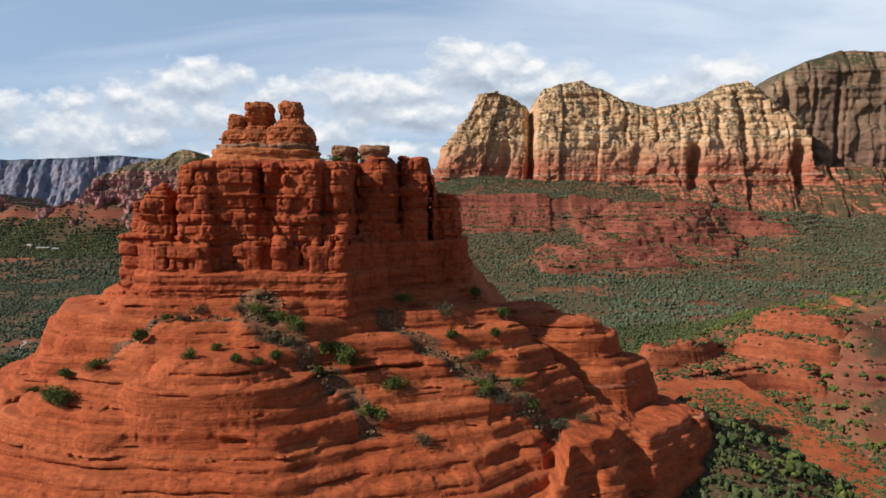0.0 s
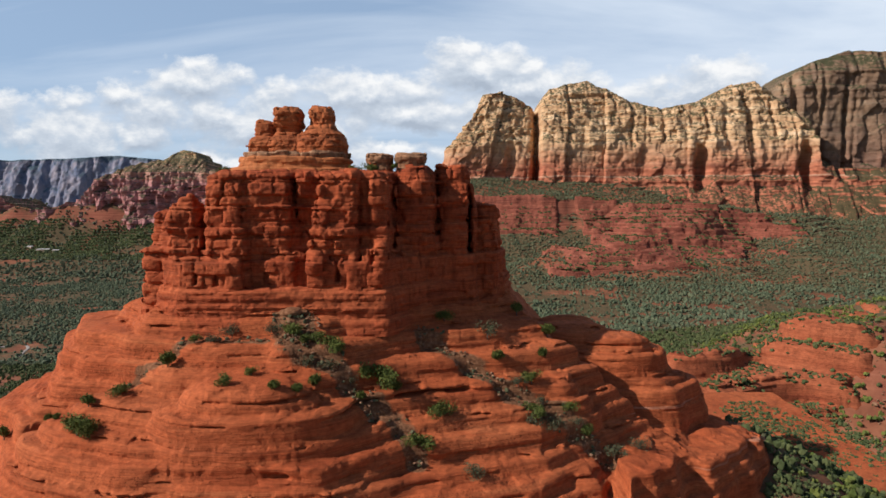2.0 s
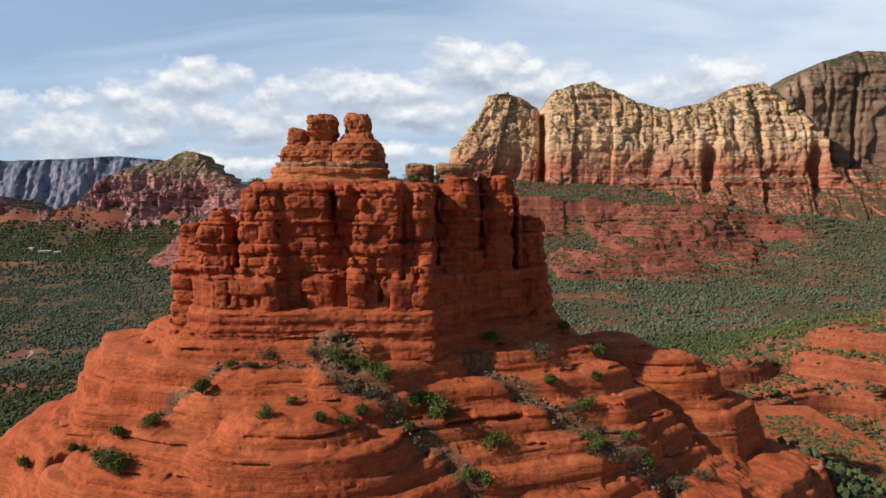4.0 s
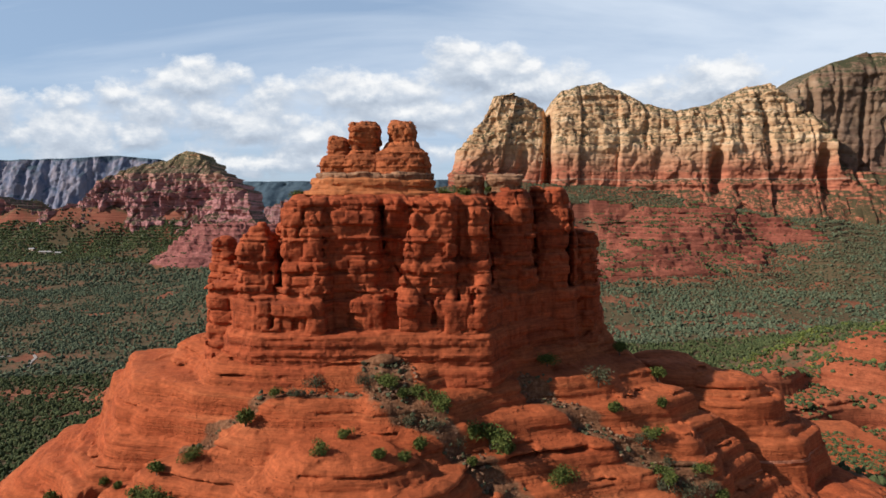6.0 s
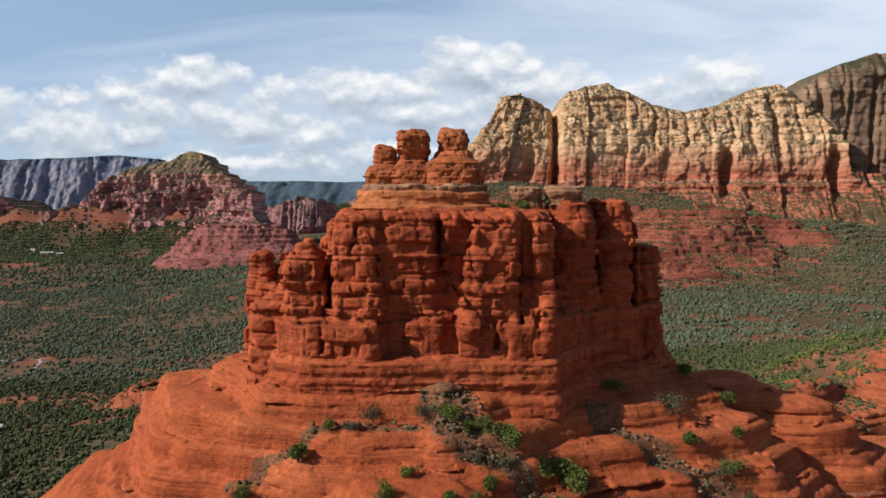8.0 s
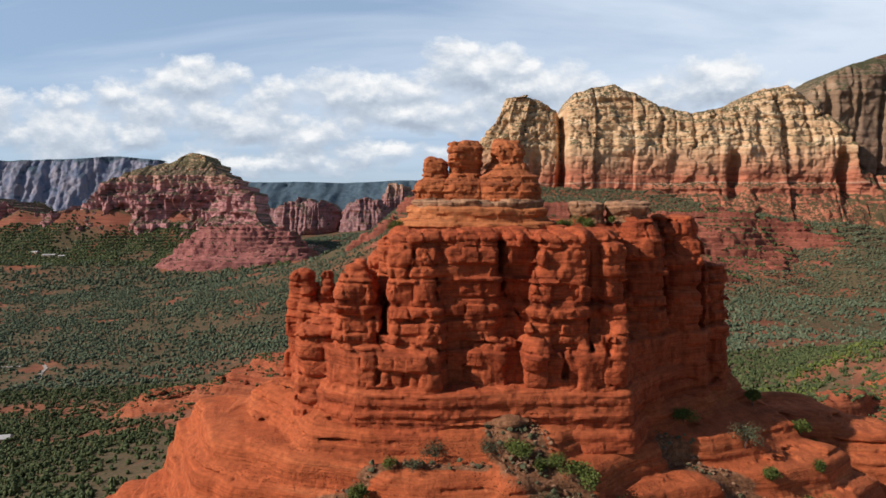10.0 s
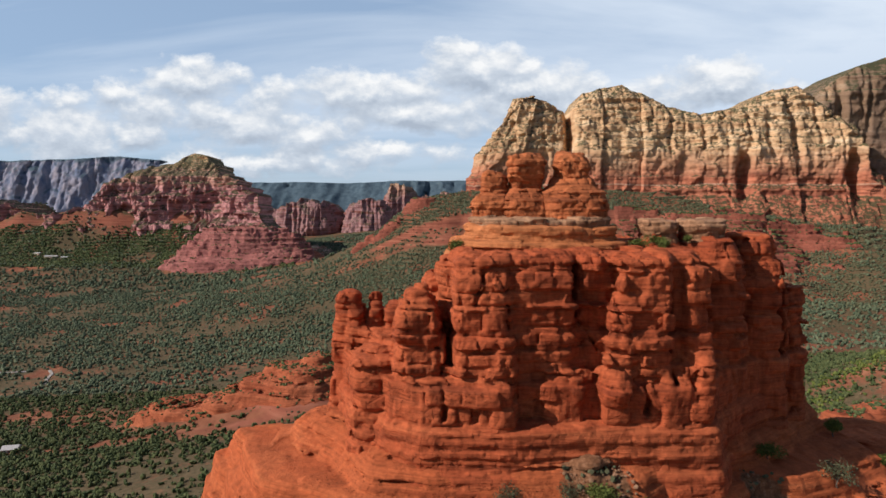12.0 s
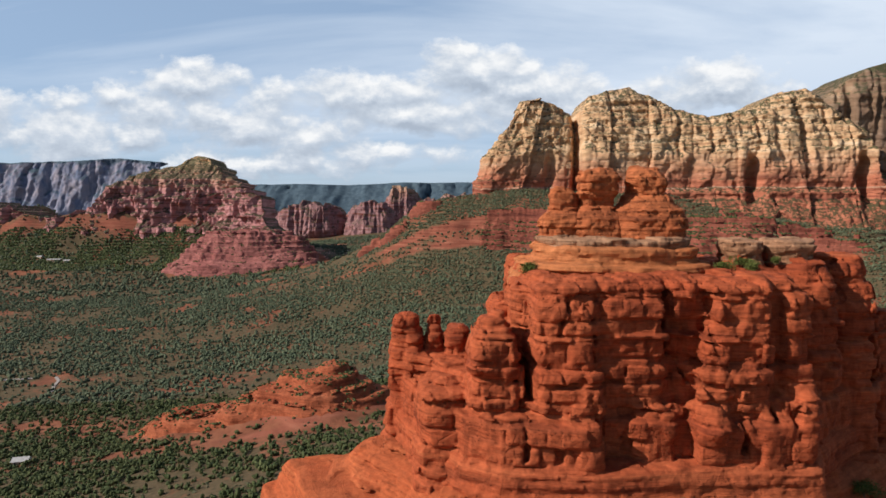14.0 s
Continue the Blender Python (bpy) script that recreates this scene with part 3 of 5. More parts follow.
def ground_height(x, y):
    """Height of the open country, and how bare of plants it is."""
    d2 = ((x + 40) ** 2 + (y - 200) ** 2) / 400.0**2
    rise = np.clip((y - 690) / 580, 0, 1)
    z = -10 + 88 * np.exp(-d2) + 42 * rise * rise * (3 - 2 * rise) * step((x + 520) / 90)
    bare = 0.0 * x
    # rise towards the mesa
    d = np.maximum(mesa_front(x) - 12 - y, 0)
    side = step((x + 150) / 85)
    foot = side * (58 * np.exp(-((d / 620) ** 2)) * (1 - 0.9 * rise) + 142 * np.interp(x, [500, 690, 900], [1, 0.78, 0.72]) * np.exp(-d / 125)) * np.exp(-np.maximum(y - mesa_front(x) - 30, 0) / 90)
    z = z + foot
    # stepped red knoll below the mesa
    knoll = 42 * mound(x, y, 410, 1088, 110, 62) + 14 * mound(x, y, 350, 1000, 210, 70) + 12 * mound(x, y, 250, 1010, 120, 40)
    z = z + knoll
    wall = 12 * step((y - (mesa_front(x) - 150)) / 9.0) * bell(x, y, 200, 1190, 300, 150)
    z = z + wall * side
    head = np.interp(x, [0, 176, 380, 510, 712, 900], [227, 218, 201, 188, 162, 160])
    dd = d + 20 * fractal(x / 75, y / 75, 0 * x, 3, 38)
    even = step((x - 560) / 25)
    bench = np.interp(dd, [-40, 0, 45, 100, 106, 122, 130, 160, 215, 290, 400], [1, 1, 0.86, 0.74, 0.60, 0.47, 0.36, 0.25, 0.08, -0.1, -0.6])
    bench = (bench * (1 - even) + even * np.interp(dd, [-40, 0, 300, 400], [1, 1, -0.1, -0.6])) * (head - 60) + 60
    z = z * (1 - side) + easy_max(z, np.where(d > 0, bench, -50), 6.0) * side
    # hillside on the near right
    z = z + 120 * step((x - 330 + 0.25 * (y - 430)) / 42) * np.exp(-(((y - 400) / 190) ** 2)) + 33 * mound(x, y, 272, 395, 72, 64) + 8 * bell(x, y, 262, 470, 60, 70)
    z = z + 22 * bell(x, y, 240, 352, 36, 40) + 16 * bell(x, y, 265, 500, 50, 60) + 8 * bell(x, y, 172, 390, 40, 30)
    z = z + 16 * bell(x, y, 150, 375, 70, 50) - 13 * bell(x, y, 195, 300, 60, 45)
    z = easy_max(z, 112 - 0.55 * np.hypot(x - 80, y - 195), 6.0)
    # low red outcrop in the woods
    out = 16 * mound(x, y, -190, 524, 60, 44) + 13 * mound(x, y, -184, 528, 34, 30) + 5 * mound(x, y, -178, 530, 15, 15) + 8 * mound(x, y, -268, 520, 62, 34)
    z = z + out
    # skirts of the ridge across the valley
    dr = np.sqrt(np.maximum(np.abs(x + 1150) - 450, 0) ** 2 + np.maximum(np.abs(y - 1935) - 110, 0) ** 2)
    apron = 78 * mound(x, y, -610, 1672, 180, 62) + 22 * mound(x, y, -600, 1595, 175, 40)
    z = z + 150 * np.exp(-dr / 85) * (0.75 + 0.5 * soft(x / 70, y / 70, 0 * x, 33)) + apron
    # red knobs between the valleys
    z = z + 14 * bell(x, y, -130, 1275, 70, 40)
    z = z + 40 * step((y - 2600) / 500)
    z = z + 5 * fractal(x / 120, y / 120, 0 * x, 4, 3) * np.clip((np.hypot(x + 40, y - 200) - 60) / 200, 0, 1)
    ledgy = np.clip(knoll / 14 + out / 8 + foot / 60 + wall / 12 + 1.2 * bell(x, y, 255, 430, 90, 110) + 0.9 * bell(x, y, 160, 330, 110, 80), 0, 1)
    ledgy = ledgy * np.clip(4 * (soft(x / 55, y / 55, 0 * x, 35) - 0.45), 0, 1)
    ledgy = np.maximum(ledgy, np.clip(1.4 * np.exp(-dr / 120), 0, 0.9))
    ledgy = np.maximum(ledgy, np.clip(0.5 * bell(x, y, -130, 1275, 90, 50), 0, 1))
    z2 = terrace(z, 8.0, 0.95, 21, x, y, 6.0)
    z2 = terrace(z2, 3.0, 0.7, 23, x, y, 4.0)
    z = z + ledgy * (z2 - z)
    bare = np.clip(knoll / 30, 0, 0.6) + np.clip(out / 10, 0, 1) + 0.8 * bell(x, y, 225, 372, 45, 22) + 0.75 * bell(x, y, 250, 440, 30, 30) + 0.8 * bell(x, y, 150, 355, 50, 20)
    bare = bare + 0.75 * bell(x, y, 290, 742, 55, 9) + 0.6 * bell(x, y, -270, 470, 120, 9) + 0.2 * bell(x, y, -130, 1275, 50, 26)
    bare = bare + 0.55 * np.clip(wall / 25, 0, 1) + 0.1 * np.exp(-dr / 60) + np.clip(apron / 16, 0, 1)
    bare = bare + 0.42 * np.clip(3 * (soft(x / 60, y / 38, 0 * x, 37) - 0.6), 0, 1) * np.clip((y - 330) / 100, 0, 1)
    bare = bare + 0.25 * bell(x, y, 105, 205, 50, 55) + 0.35 * bell(x, y, 210, 305, 80, 60)
    bare = bare * (0.55 + 0.9 * soft(x / 26, y / 26, 0 * x, 31))
    return z, np.clip(bare, 0, 1)


def graded(*stops):
    """Coordinates whose step changes along the axis: (from, to, step), ..."""
    out = [stops[0][0]]
    for a, b, s in stops:
        n = max(1, round((b - a) / s))
        out += list(a + (b - a) * (np.arange(n) + 1) / n)
    return np.array(out)


def grid_mesh(name, xs, ys, height, material, attr=None):
    x, y = np.meshgrid(xs, ys, indexing="ij")
    res = height(x, y)
    z, extra = res if isinstance(res, tuple) else (res, None)
    nx, ny = x.shape
    verts = np.stack([x, y, z], -1).reshape(-1, 3)
    i = np.arange(nx * ny).reshape(nx, ny)
    faces = np.stack([i[:-1, :-1], i[1:, :-1], i[1:, 1:], i[:-1, 1:]], -1).reshape(-1, 4)
    me = mesh_of(name, verts, faces)
    if extra is not None:
        a = me.attributes.new(attr, "FLOAT", "POINT")
        a.data.foreach_set("value", extra.astype(np.float32).ravel())
    me.materials.append(material)
    return me


GX = graded((-4900, -1400, 120), (-1400, -700, 12), (-700, 700, 4.5), (700, 1300, 14), (1300, 4900, 150))
GY = graded((-4900, -400, 160), (-400, 100, 20), (100, 900, 4.5), (900, 1340, 3.5), (1340, 1900, 8), (1900, 3000, 25), (3000, 4900, 120))
ground = new("ground", grid_mesh("ground", GX, GY, ground_height, ground_mat, "bare"))
tagged(ground, "red desert soil with ledges and dry grass in a valley", "ground", kind="structure")

# ---- the butte ----
HULL = np.array([(-106, 196), (-99, 183), (-90, 171), (-76, 167), (-40, 165.5), (-26, 172.5), (-8, 185), (7, 196), (10, 212), (0, 228), (-50, 232), (-95, 222)], float)


def outside(x, y, poly):
    """Signed distance to a closed outline, negative inside."""
    best = np.full(np.shape(x), 1e9)
    ins = np.zeros(np.shape(x), bool)
    for a, b in zip(poly, np.roll(poly, -1, 0)):
        e, wx, wy = b - a, x - a[0], y - a[1]
        t = np.clip((wx * e[0] + wy * e[1]) / (e @ e), 0, 1)
        best = np.minimum(best, np.hypot(wx - t * e[0], wy - t * e[1]))
        crossing = (a[1] > y) != (b[1] > y)
        ins ^= crossing & (x < e[0] * (y - a[1]) / (e[1] if e[1] else 1e-9) + a[0])
    return np.where(ins, -best, best)


def along(x, y, line, width):
    """Closeness, 0 to 1, to a broken line."""
    best = np.full(np.shape(x), 1e9)
    for a, b in zip(line[:-1], line[1:]):
        a, b = np.array(a, float), np.array(b, float)
        e = b - a
        t = np.clip(((x - a[0]) * e[0] + (y - a[1]) * e[1]) / (e @ e), 0, 1)
        best = np.minimum(best, np.hypot(x - a[0] - t * e[0], y - a[1] - t * e[1]))
    return np.exp(-((best / width) ** 2))


GULLY_RIGHT = [(-18, 172), (-7, 168), (3, 164), (13, 162), (22, 160.5), (33, 160)]
GULLY_LEFT = [(-58, 158.5), (-67, 159.5), (-76, 159.5), (-83, 158.7), (-91, 158.8), (-99, 159), (-107, 159), (-115, 158)]
GULLY_MID = [(-52.4, 166), (-50, 159), (-41, 155), (-32, 152), (-24, 151), (-18.5, 145.5)]


def base_shape(x, y):
    """Height of the skirts before bedding."""
    r = outside(x, y, HULL) - 1.7 + 1.8 * fractal(x / 30, y / 30, 0 * x, 3, 41)
    h = np.interp(r, [-40, -4, 0, 3, 6, 8.5, 12, 17, 23, 28, 33, 38, 45, 60, 90, 160], [153, 152, 151.2, 150.2, 149.0, 145.5, 140, 135.5, 131, 126.5, 122, 115, 105, 88, 60, 10])
    left = np.interp(r, [-40, 0, 13, 17, 21, 24, 28, 35, 42, 60, 80, 110, 160], [152, 150.5, 147.5, 145.5, 139.5, 132, 127, 125, 121, 106, 90, 60, 10])
    w = step((-96 - x) / 3) * step((y - 168) / 2)
    h = h * (1 - w) + left * w
    # south-facing slabs that run on past the tower, cut off by the shaded slope of its east side
    slab = 136.2 - 0.27 * (x + 3.2) + 0.88 * (y - 165.2)
    slab = np.interp(slab, [-110, 90, 118, 400], [-223, 97, 118, 400])
    away = (x + 25) * 0.596 - (y - 176) * 0.803
    east = np.interp(away, [-9, 0, 26, 40, 60, 120], [153, 151.5, 140.0, 122, 102, 40])
    end = 152 - 1.05 * np.maximum(x - 8.5 - 0.6 * np.maximum(188 - y, 0), 0)
    w = step((x + 35) / 5.0)
    h = h * (1 - w) + w * np.minimum.reduce([slab, east, end])
    # cone of rubble against the foot of the cliffs
    h = np.maximum(h, np.interp(np.hypot(x + 53, y - 167.5), [0, 9, 14, 22, 60], [153.8, 148.2, 143.4, 132, 80]))
    # rounded lobes and domes
    q = np.hypot((x + 60) / np.where(x > -60, 30, 24), (y - 147) / np.where(y < 147, 14.5, 20)) * (1 + 0.10 * fractal(x / 11, y / 11, 0 * x, 2, 43))
    h = easy_max(h, np.interp(q, [0, 0.35, 0.6, 0.74, 0.86, 0.94, 1.03, 1.22, 1.3, 1.55, 1.62, 2.2, 4], [139.2, 138.6, 137.2, 135.4, 132.4, 128.2, 123.0, 121.0, 117, 114, 108, 92, 40]), 1.2)
    h = np.maximum(h, 148.0 - 0.070 * ((x + 94) ** 2 * 0.35 + (y - 172) ** 2))
    h = np.maximum(h, 146.0 - 0.0000036 * np.hypot(x + 116, y - 203) ** 5)
    h = np.maximum(h, 138.2 - 13 * (np.hypot((x - 42) * 0.70, y - 199) / 14.2) ** 6)
    h = np.maximum(h, 142.5 - 0.010 * ((x - 30) ** 2 + (y - 207) ** 2) ** 1.2)
    h = np.maximum(h, 126.5 - 14 * (np.hypot((x - 47) / 26.5, (y - 199 + 4 * soft(x / 8, y / 8, 0 * x, 49)) / 16.5)) ** 10)
    h = easy_max(h, 125.5 - 20 * (((x + 55) / 50) ** 2 + ((y - 146) / 21) ** 2) ** 2, 3.0)
    h = np.maximum(h, 134 - 0.030 * ((x - 17) ** 2 + (y - 173) ** 2) ** 1.1)
    h = h - 1.7 * np.maximum(y - 199, 0) * step((-105 - x) / 1.5)
    # flat-topped blocks with sheer walls on the side away from the sun
    s = (x - 44.7) * 0.6 - (y - 153.6) * 0.8 + 6 * soft(x / 9, y / 9, 0 * x, 47) + 4 * soft(x / 4, y / 4, 0 * x, 48) - 4
    h = np.maximum(h, 115.5 - 0.11 * (x - 44) - 1.9 * np.maximum.reduce([s, (x - 82) * 0.8 + (y - 190) * 0.6, 33 - x, y - 212, 0 * x]))
    s = (x - 10) * 0.36 - (y - 144.5) * 0.93 + 6 * soft(x / 8, y / 8, 0 * x, 50) + 3 * soft(x / 3.5, y / 3.5, 0 * x, 52) - 4
    h = np.maximum(h, np.minimum(118.0, 114.0 - 0.3 * s) - 2.4 * np.maximum.reduce([s, x - 45, 4 - x, y - 172, 0 * x]))
    return h


def base_scree(x, y):
    s = np.maximum(along(x, y, GULLY_RIGHT, 2.6), 0.9 * along(x, y, GULLY_LEFT, 1.2))
    talus = np.clip(1.3 * along(x, y, GULLY_MID[:2], 5.0), 0, 1)
    talus = np.maximum(talus, along(x, y, GULLY_MID, 2.8))
    return s, np.clip(np.maximum(s, talus) * (0.55 + 0.9 * soft(x / 3, y / 3, 0 * x, 61)), 0, 1)


LEVELS = np.array([0, 20, 30, 40, 50, 58, 66, 72, 78, 84, 90, 96, 102, 106.5, 110.5, 114.0, 117.5, 121.5, 125.6, 129.8, 137.0, 143.4, 149.0, 156, 170.0])


def base_height(x, y):
    s, cover = base_scree(x, y)
    h = base_shape(x, y) - 2.2 * along(x, y, GULLY_RIGHT, 2.6) - (3.4 + 6.0 * np.clip((-82 - x) / 22, 0, 1)) * along(x, y, GULLY_LEFT, 3.6) - 1.5 * along(x, y, GULLY_MID[1:], 2.6)
    h = h + 1.2 * fractal(x / 16, y / 16, 0 * x, 3, 45)
    right = step((x - 12) / 6)
    e = LEVELS
    hh = np.clip(h + 0.5 * fractal(x / 60, y / 60, 0 * x, 2, 51), e[0] + 0.01, e[-1] - 0.01)
    k = np.clip(np.searchsorted(e, hh) - 1, 0, len(e) - 2)
    thick = e[k + 1] - e[k]
    f = (hh - e[k]) / thick
    worn = 0.45 + 0.5 * soft(x / 14, y / 14, h / 3, 55) + 0.3 * step((130 - h) / 2)
    return h + np.minimum(worn + 0.25 * right, 1.0) * thick * (0.72 - (1 - f) ** 4.5 - f)


def outer_height(x, y):
    """The skirts further out, sunk beneath the finely bedded part where they overlap."""
    h = terrace(base_height(x, y), 2.1, 0.7, 53, x, y, 2.6)
    lap = np.clip(np.minimum.reduce([x + 140, 98 - x, y - 106, 212 - y]) / 6, 0, 1)
    return h - 3.0 * lap


butte = thing("rock_butte", "layered red sandstone butte with slickrock skirts and pinnacles", "butte", (-45, 195, 70))
BX = graded((-260, -140, 1.6), (-140, 100, 2.0), (100, 160, 1.4))
BY = graded((50, 105, 1.4), (105, 215, 1.6), (215, 310, 2.5))
put("outer_slope", grid_mesh("outer_slope", BX, BY, outer_height, slick_rock), slick_rock, butte, "lower slickrock slopes")
skirt = Stone((-142, 104, 92), (100, 214, 160), 0.5)
skirt.F = ((skirt.z - base_height(skirt.x[:, :, 0] + 0 * skirt.y[:, :, 0], skirt.y[:, :, 0] + 0 * skirt.x[:, :, 0])[:, :, None]) * 0.72).astype(np.float32)
skirt.F = np.maximum(skirt.F, np.maximum(np.abs(skirt.x + 21) - 120, np.abs(skirt.y - 159) - 54.4) * 1.0)
# undercut ledges: level, depth, half height, and the stretch of the front that they cross
for level, depth, thick, x0, x1, y1 in ((122.6, 2.0, 1.5, -84, -26, 146), (129.6, 1.2, 0.6, -80, -34, 148), (126.6, 0.9, 0.4, -84, -30, 146), (117.4, 1.2, 0.5, -100, -10, 150), (141.2, 1.1, 0.5, -34, 6, 176), (133.2, 1.2, 0.6, -34, 20, 172), (127.0, 1.0, 0.5, -28, 30, 168), (120.5, 1.3, 0.7, -22, 40, 164), (142.6, 1.0, 0.6, -118, -78, 176), (136.2, 0.9, 0.5, -126, -92, 176), (129.5, 0.9, 0.5, -135, -98, 178)):
    reach = step((skirt.x - x0) / 3) * step((x1 - skirt.x) / 3) * step((y1 - skirt.y) / 2)
    uneven = np.clip(2.2 * soft(skirt.x / 9, skirt.y / 9, 0 * skirt.x + level, 57) - 0.35, 0, 1.2)
    rise = level + 0.7 * fractal(skirt.x / 26, skirt.y / 26, 0 * skirt.x, 2, 58)
    skirt.F += (depth * reach * uneven * np.exp(-(((skirt.z - rise) / thick) ** 2))).astype(np.float32)
BASE_BEDS = Beds(35, 60, 170, 0.6, 5.5).follow(LEVELS, 35)
skirt.weather(BASE_BEDS, 0.62, 0.20, 6.0, 0.45, 0.20, 15, 6.0, wave=0.35, chip=0.10, seam=0.85)
me = skirt.mesh("slickrock_base")
co = np.empty(len(me.vertices) * 3, np.float32)
me.vertices.foreach_get("co", co)
co = co.reshape(-1, 3)
me.attributes.new("scree", "FLOAT", "POINT").data.foreach_set("value", base_scree(co[:, 0], co[:, 1])[1].astype(np.float32))
put("slickrock_base", me, slick_rock, butte, "stepped orange-red slickrock ledges and domes")

BEDS = Beds(5, 130, 230, 0.9, 4.2)
CLIFF_FOOT = np.array([(-105, 204), (-100.5, 192), (-95.5, 181), (-89, 171.5), (-83, 167.3), (-68, 165.8), (-50, 167.5), (-36, 168), (-28.5, 168.6), (-24, 176), (-14, 184), (-4, 191), (6, 199), (9, 210), (4, 226), (-50, 231), (-100, 224)], float)
CLIFF_LOW = np.array([(-104.5, 204), (-100, 192), (-95, 182), (-89, 172.5), (-83, 168), (-68, 167), (-64, 170), (-50, 171), (-46.5, 169.3), (-36, 169.3), (-28.5, 169.6), (-25, 176), (-14, 185), (-4, 192), (6, 200), (8, 210), (4, 226), (-50, 231), (-100, 224)], float)
CLIFF_HIGH = np.array([(-77.5, 186), (-77, 175), (-74.5, 171.5), (-67, 171), (-61, 173), (-54, 174), (-52, 175.5), (-47, 173.8), (-44, 172), (-36, 171.8), (-34.5, 173.5), (-29, 173), (-26, 180), (-24, 200), (-30, 226), (-50, 230), (-77, 222)], float)
CLIFF_EAST = np.array([(-30, 174), (-18, 185.5), (-8, 192), (2, 200), (5, 208), (2, 226), (-30, 228)], float)
CLIFF_WEST = np.array([(-105, 203), (-103, 196), (-96, 191), (-90, 181), (-80, 178), (-78, 205), (-103, 210)], float)
tower = Stone((-114, 158, 146), (18, 232, 197), 0.38)
C = tower.column
tower.prism(CLIFF_FOOT, 140, 166.5, ((0, 1.2), (1, 0.0)))
tower.prism(CLIFF_LOW, 140, 167.5, ((0, 0.8), (1, -0.6)))
dent = np.maximum(np.maximum(np.abs(tower.x + 57.5) - 8.5, tower.y - 171.0), tower.z - 172 + 0.12 * np.abs(tower.x + 56))
tower.F = tower.smax(tower.F, -dent, 1.2).astype(np.float32)
tower.prism(CLIFF_HIGH, 160, 190.6, ((0, 0.6), (0.5, 0.4), (1, -0.4)), 3.2)
tower.prism(CLIFF_EAST, 140, 173.0, ((0, 2.4), (0.5, 0.6), (1, -1.4)), 2.0)
tower.prism(CLIFF_WEST, 140, 171.0, ((0, 1.5), (1, -0.5)))
# the sunlit bastion, the panels over the alcove and the pillars beside it
C(-71.6, 178.0, 6.4, 8.6, 140, 190.2, ((0, 1.28), (0.45, 1.16), (0.8, 1.02), (0.93, 0.97), (1, 0.84)), 1.0, power=4)
C(-75.2, 175.5, 2.7, 4.6, 140, 184.0, ((0, 1.3), (0.7, 1.15), (1, 0.85)), 1.0, turn=-25, power=4)
C(-68.6, 173.0, 2.3, 4.2, 140, 177.0, ((0, 1.5), (0.8, 1.1), (1, 0.8)), 1.0, turn=10, power=4)
C(-60.0, 179.5, 7.0, 8.8, 170.5, 190.6, ((0, 0.88), (0.3, 0.97), (0.7, 1.02), (1, 0.9)), 1.0, power=5)
C(-63.6, 176.2, 2.3, 4.6, 172.5, 187.0, ((0, 0.6), (0.5, 1.05), (1, 0.9)), 1.0, turn=-12, power=4)
C(-57.6, 176.0, 2.2, 4.4, 171.5, 181.0, ((0, 0.6), (0.5, 1.05), (1, 0.7)), 1.0, turn=14, power=4)
C(-49.9, 180.0, 2.9, 7.2, 171.0, 190.7, ((0, 0.35), (0.35, 0.8), (1, 1.0)), 1.0, turn=-10, power=4)
C(-41.2, 178.5, 5.8, 8.8, 140, 190.4, ((0, 1.12), (0.4, 1.04), (0.62, 1.03), (0.92, 0.98), (1, 0.86)), 1.0, power=4)
C(-44.8, 173.2, 2.6, 4.2, 140, 183.0, ((0, 1.2), (0.7, 1.05), (1, 0.7)), 1.0, turn=-18, power=4)
C(-39.0, 174.0, 3.2, 4.6, 140, 187.2, ((0, 1.2), (0.6, 1.0), (1, 0.85)), 1.0, turn=12, power=4)
C(-47.0, 170.4, 2.2, 3.4, 140, 169.6, ((0, 0.85), (0.75, 0.9), (0.88, 1.25), (1, 0.8)), 1.0, turn=20, power=3.4)
C(-43.2, 170.3, 1.9, 2.8, 140, 166.0, ((0, 1.2), (1, 0.75)), 0.8, power=3.4)
C(-36.8, 170.6, 1.6, 2.6, 140, 168.4, ((0, 1.1), (1, 0.8)), 0.8, turn=-8, power=4)
C(-33.2, 171.6, 1.9, 2.8, 140, 170.0, ((0, 1.3), (0.6, 1.1), (1, 0.3)), 0.6, turn=30, power=4)
C(-29.6, 171.0, 2.1, 2.8, 140, 170.6, ((0, 1.05), (0.8, 1.0), (0.94, 1.12), (1, 0.8)), 0.8, power=4)
C(-31.0, 177.5, 3.5, 6.2, 140, 189.0, ((0, 1.18), (0.55, 1.0), (1, 0.86)), 1.0, turn=12, power=4)
C(-56.2, 172.6, 4.0, 3.3, 140, 168.2, ((0, 1.05), (0.9, 1.0), (1, 0.9)), 0.6, turn=-6, power=5)
# columns of the shaded side, the caps' plinths and the broken west end
C(-31.4, 191, 3.6, 4.0, 180, 193.2, ((0, 1.3), (1, 0.95)), 0.3)
C(-20.5, 190.5, 6.6, 9.0, 140, 192.6, ((0, 1.15), (0.7, 1.04), (0.9, 0.92), (1, 0.6)), 0.5, power=3)
C(-22.1, 191, 4.2, 4.2, 180, 193.6, ((0, 1.3), (1, 0.95)), 0.3)
C(-8.2, 195.0, 6.0, 7.6, 140, 193.0, ((0, 1.12), (0.62, 1.08), (0.8, 0.98), (0.92, 0.72), (1, 0.5)), power=3)
C(-12.6, 195.0, 2.6, 4.0, 160, 193.4, ((0, 1.2), (1, 0.75)), 0.6, power=3)
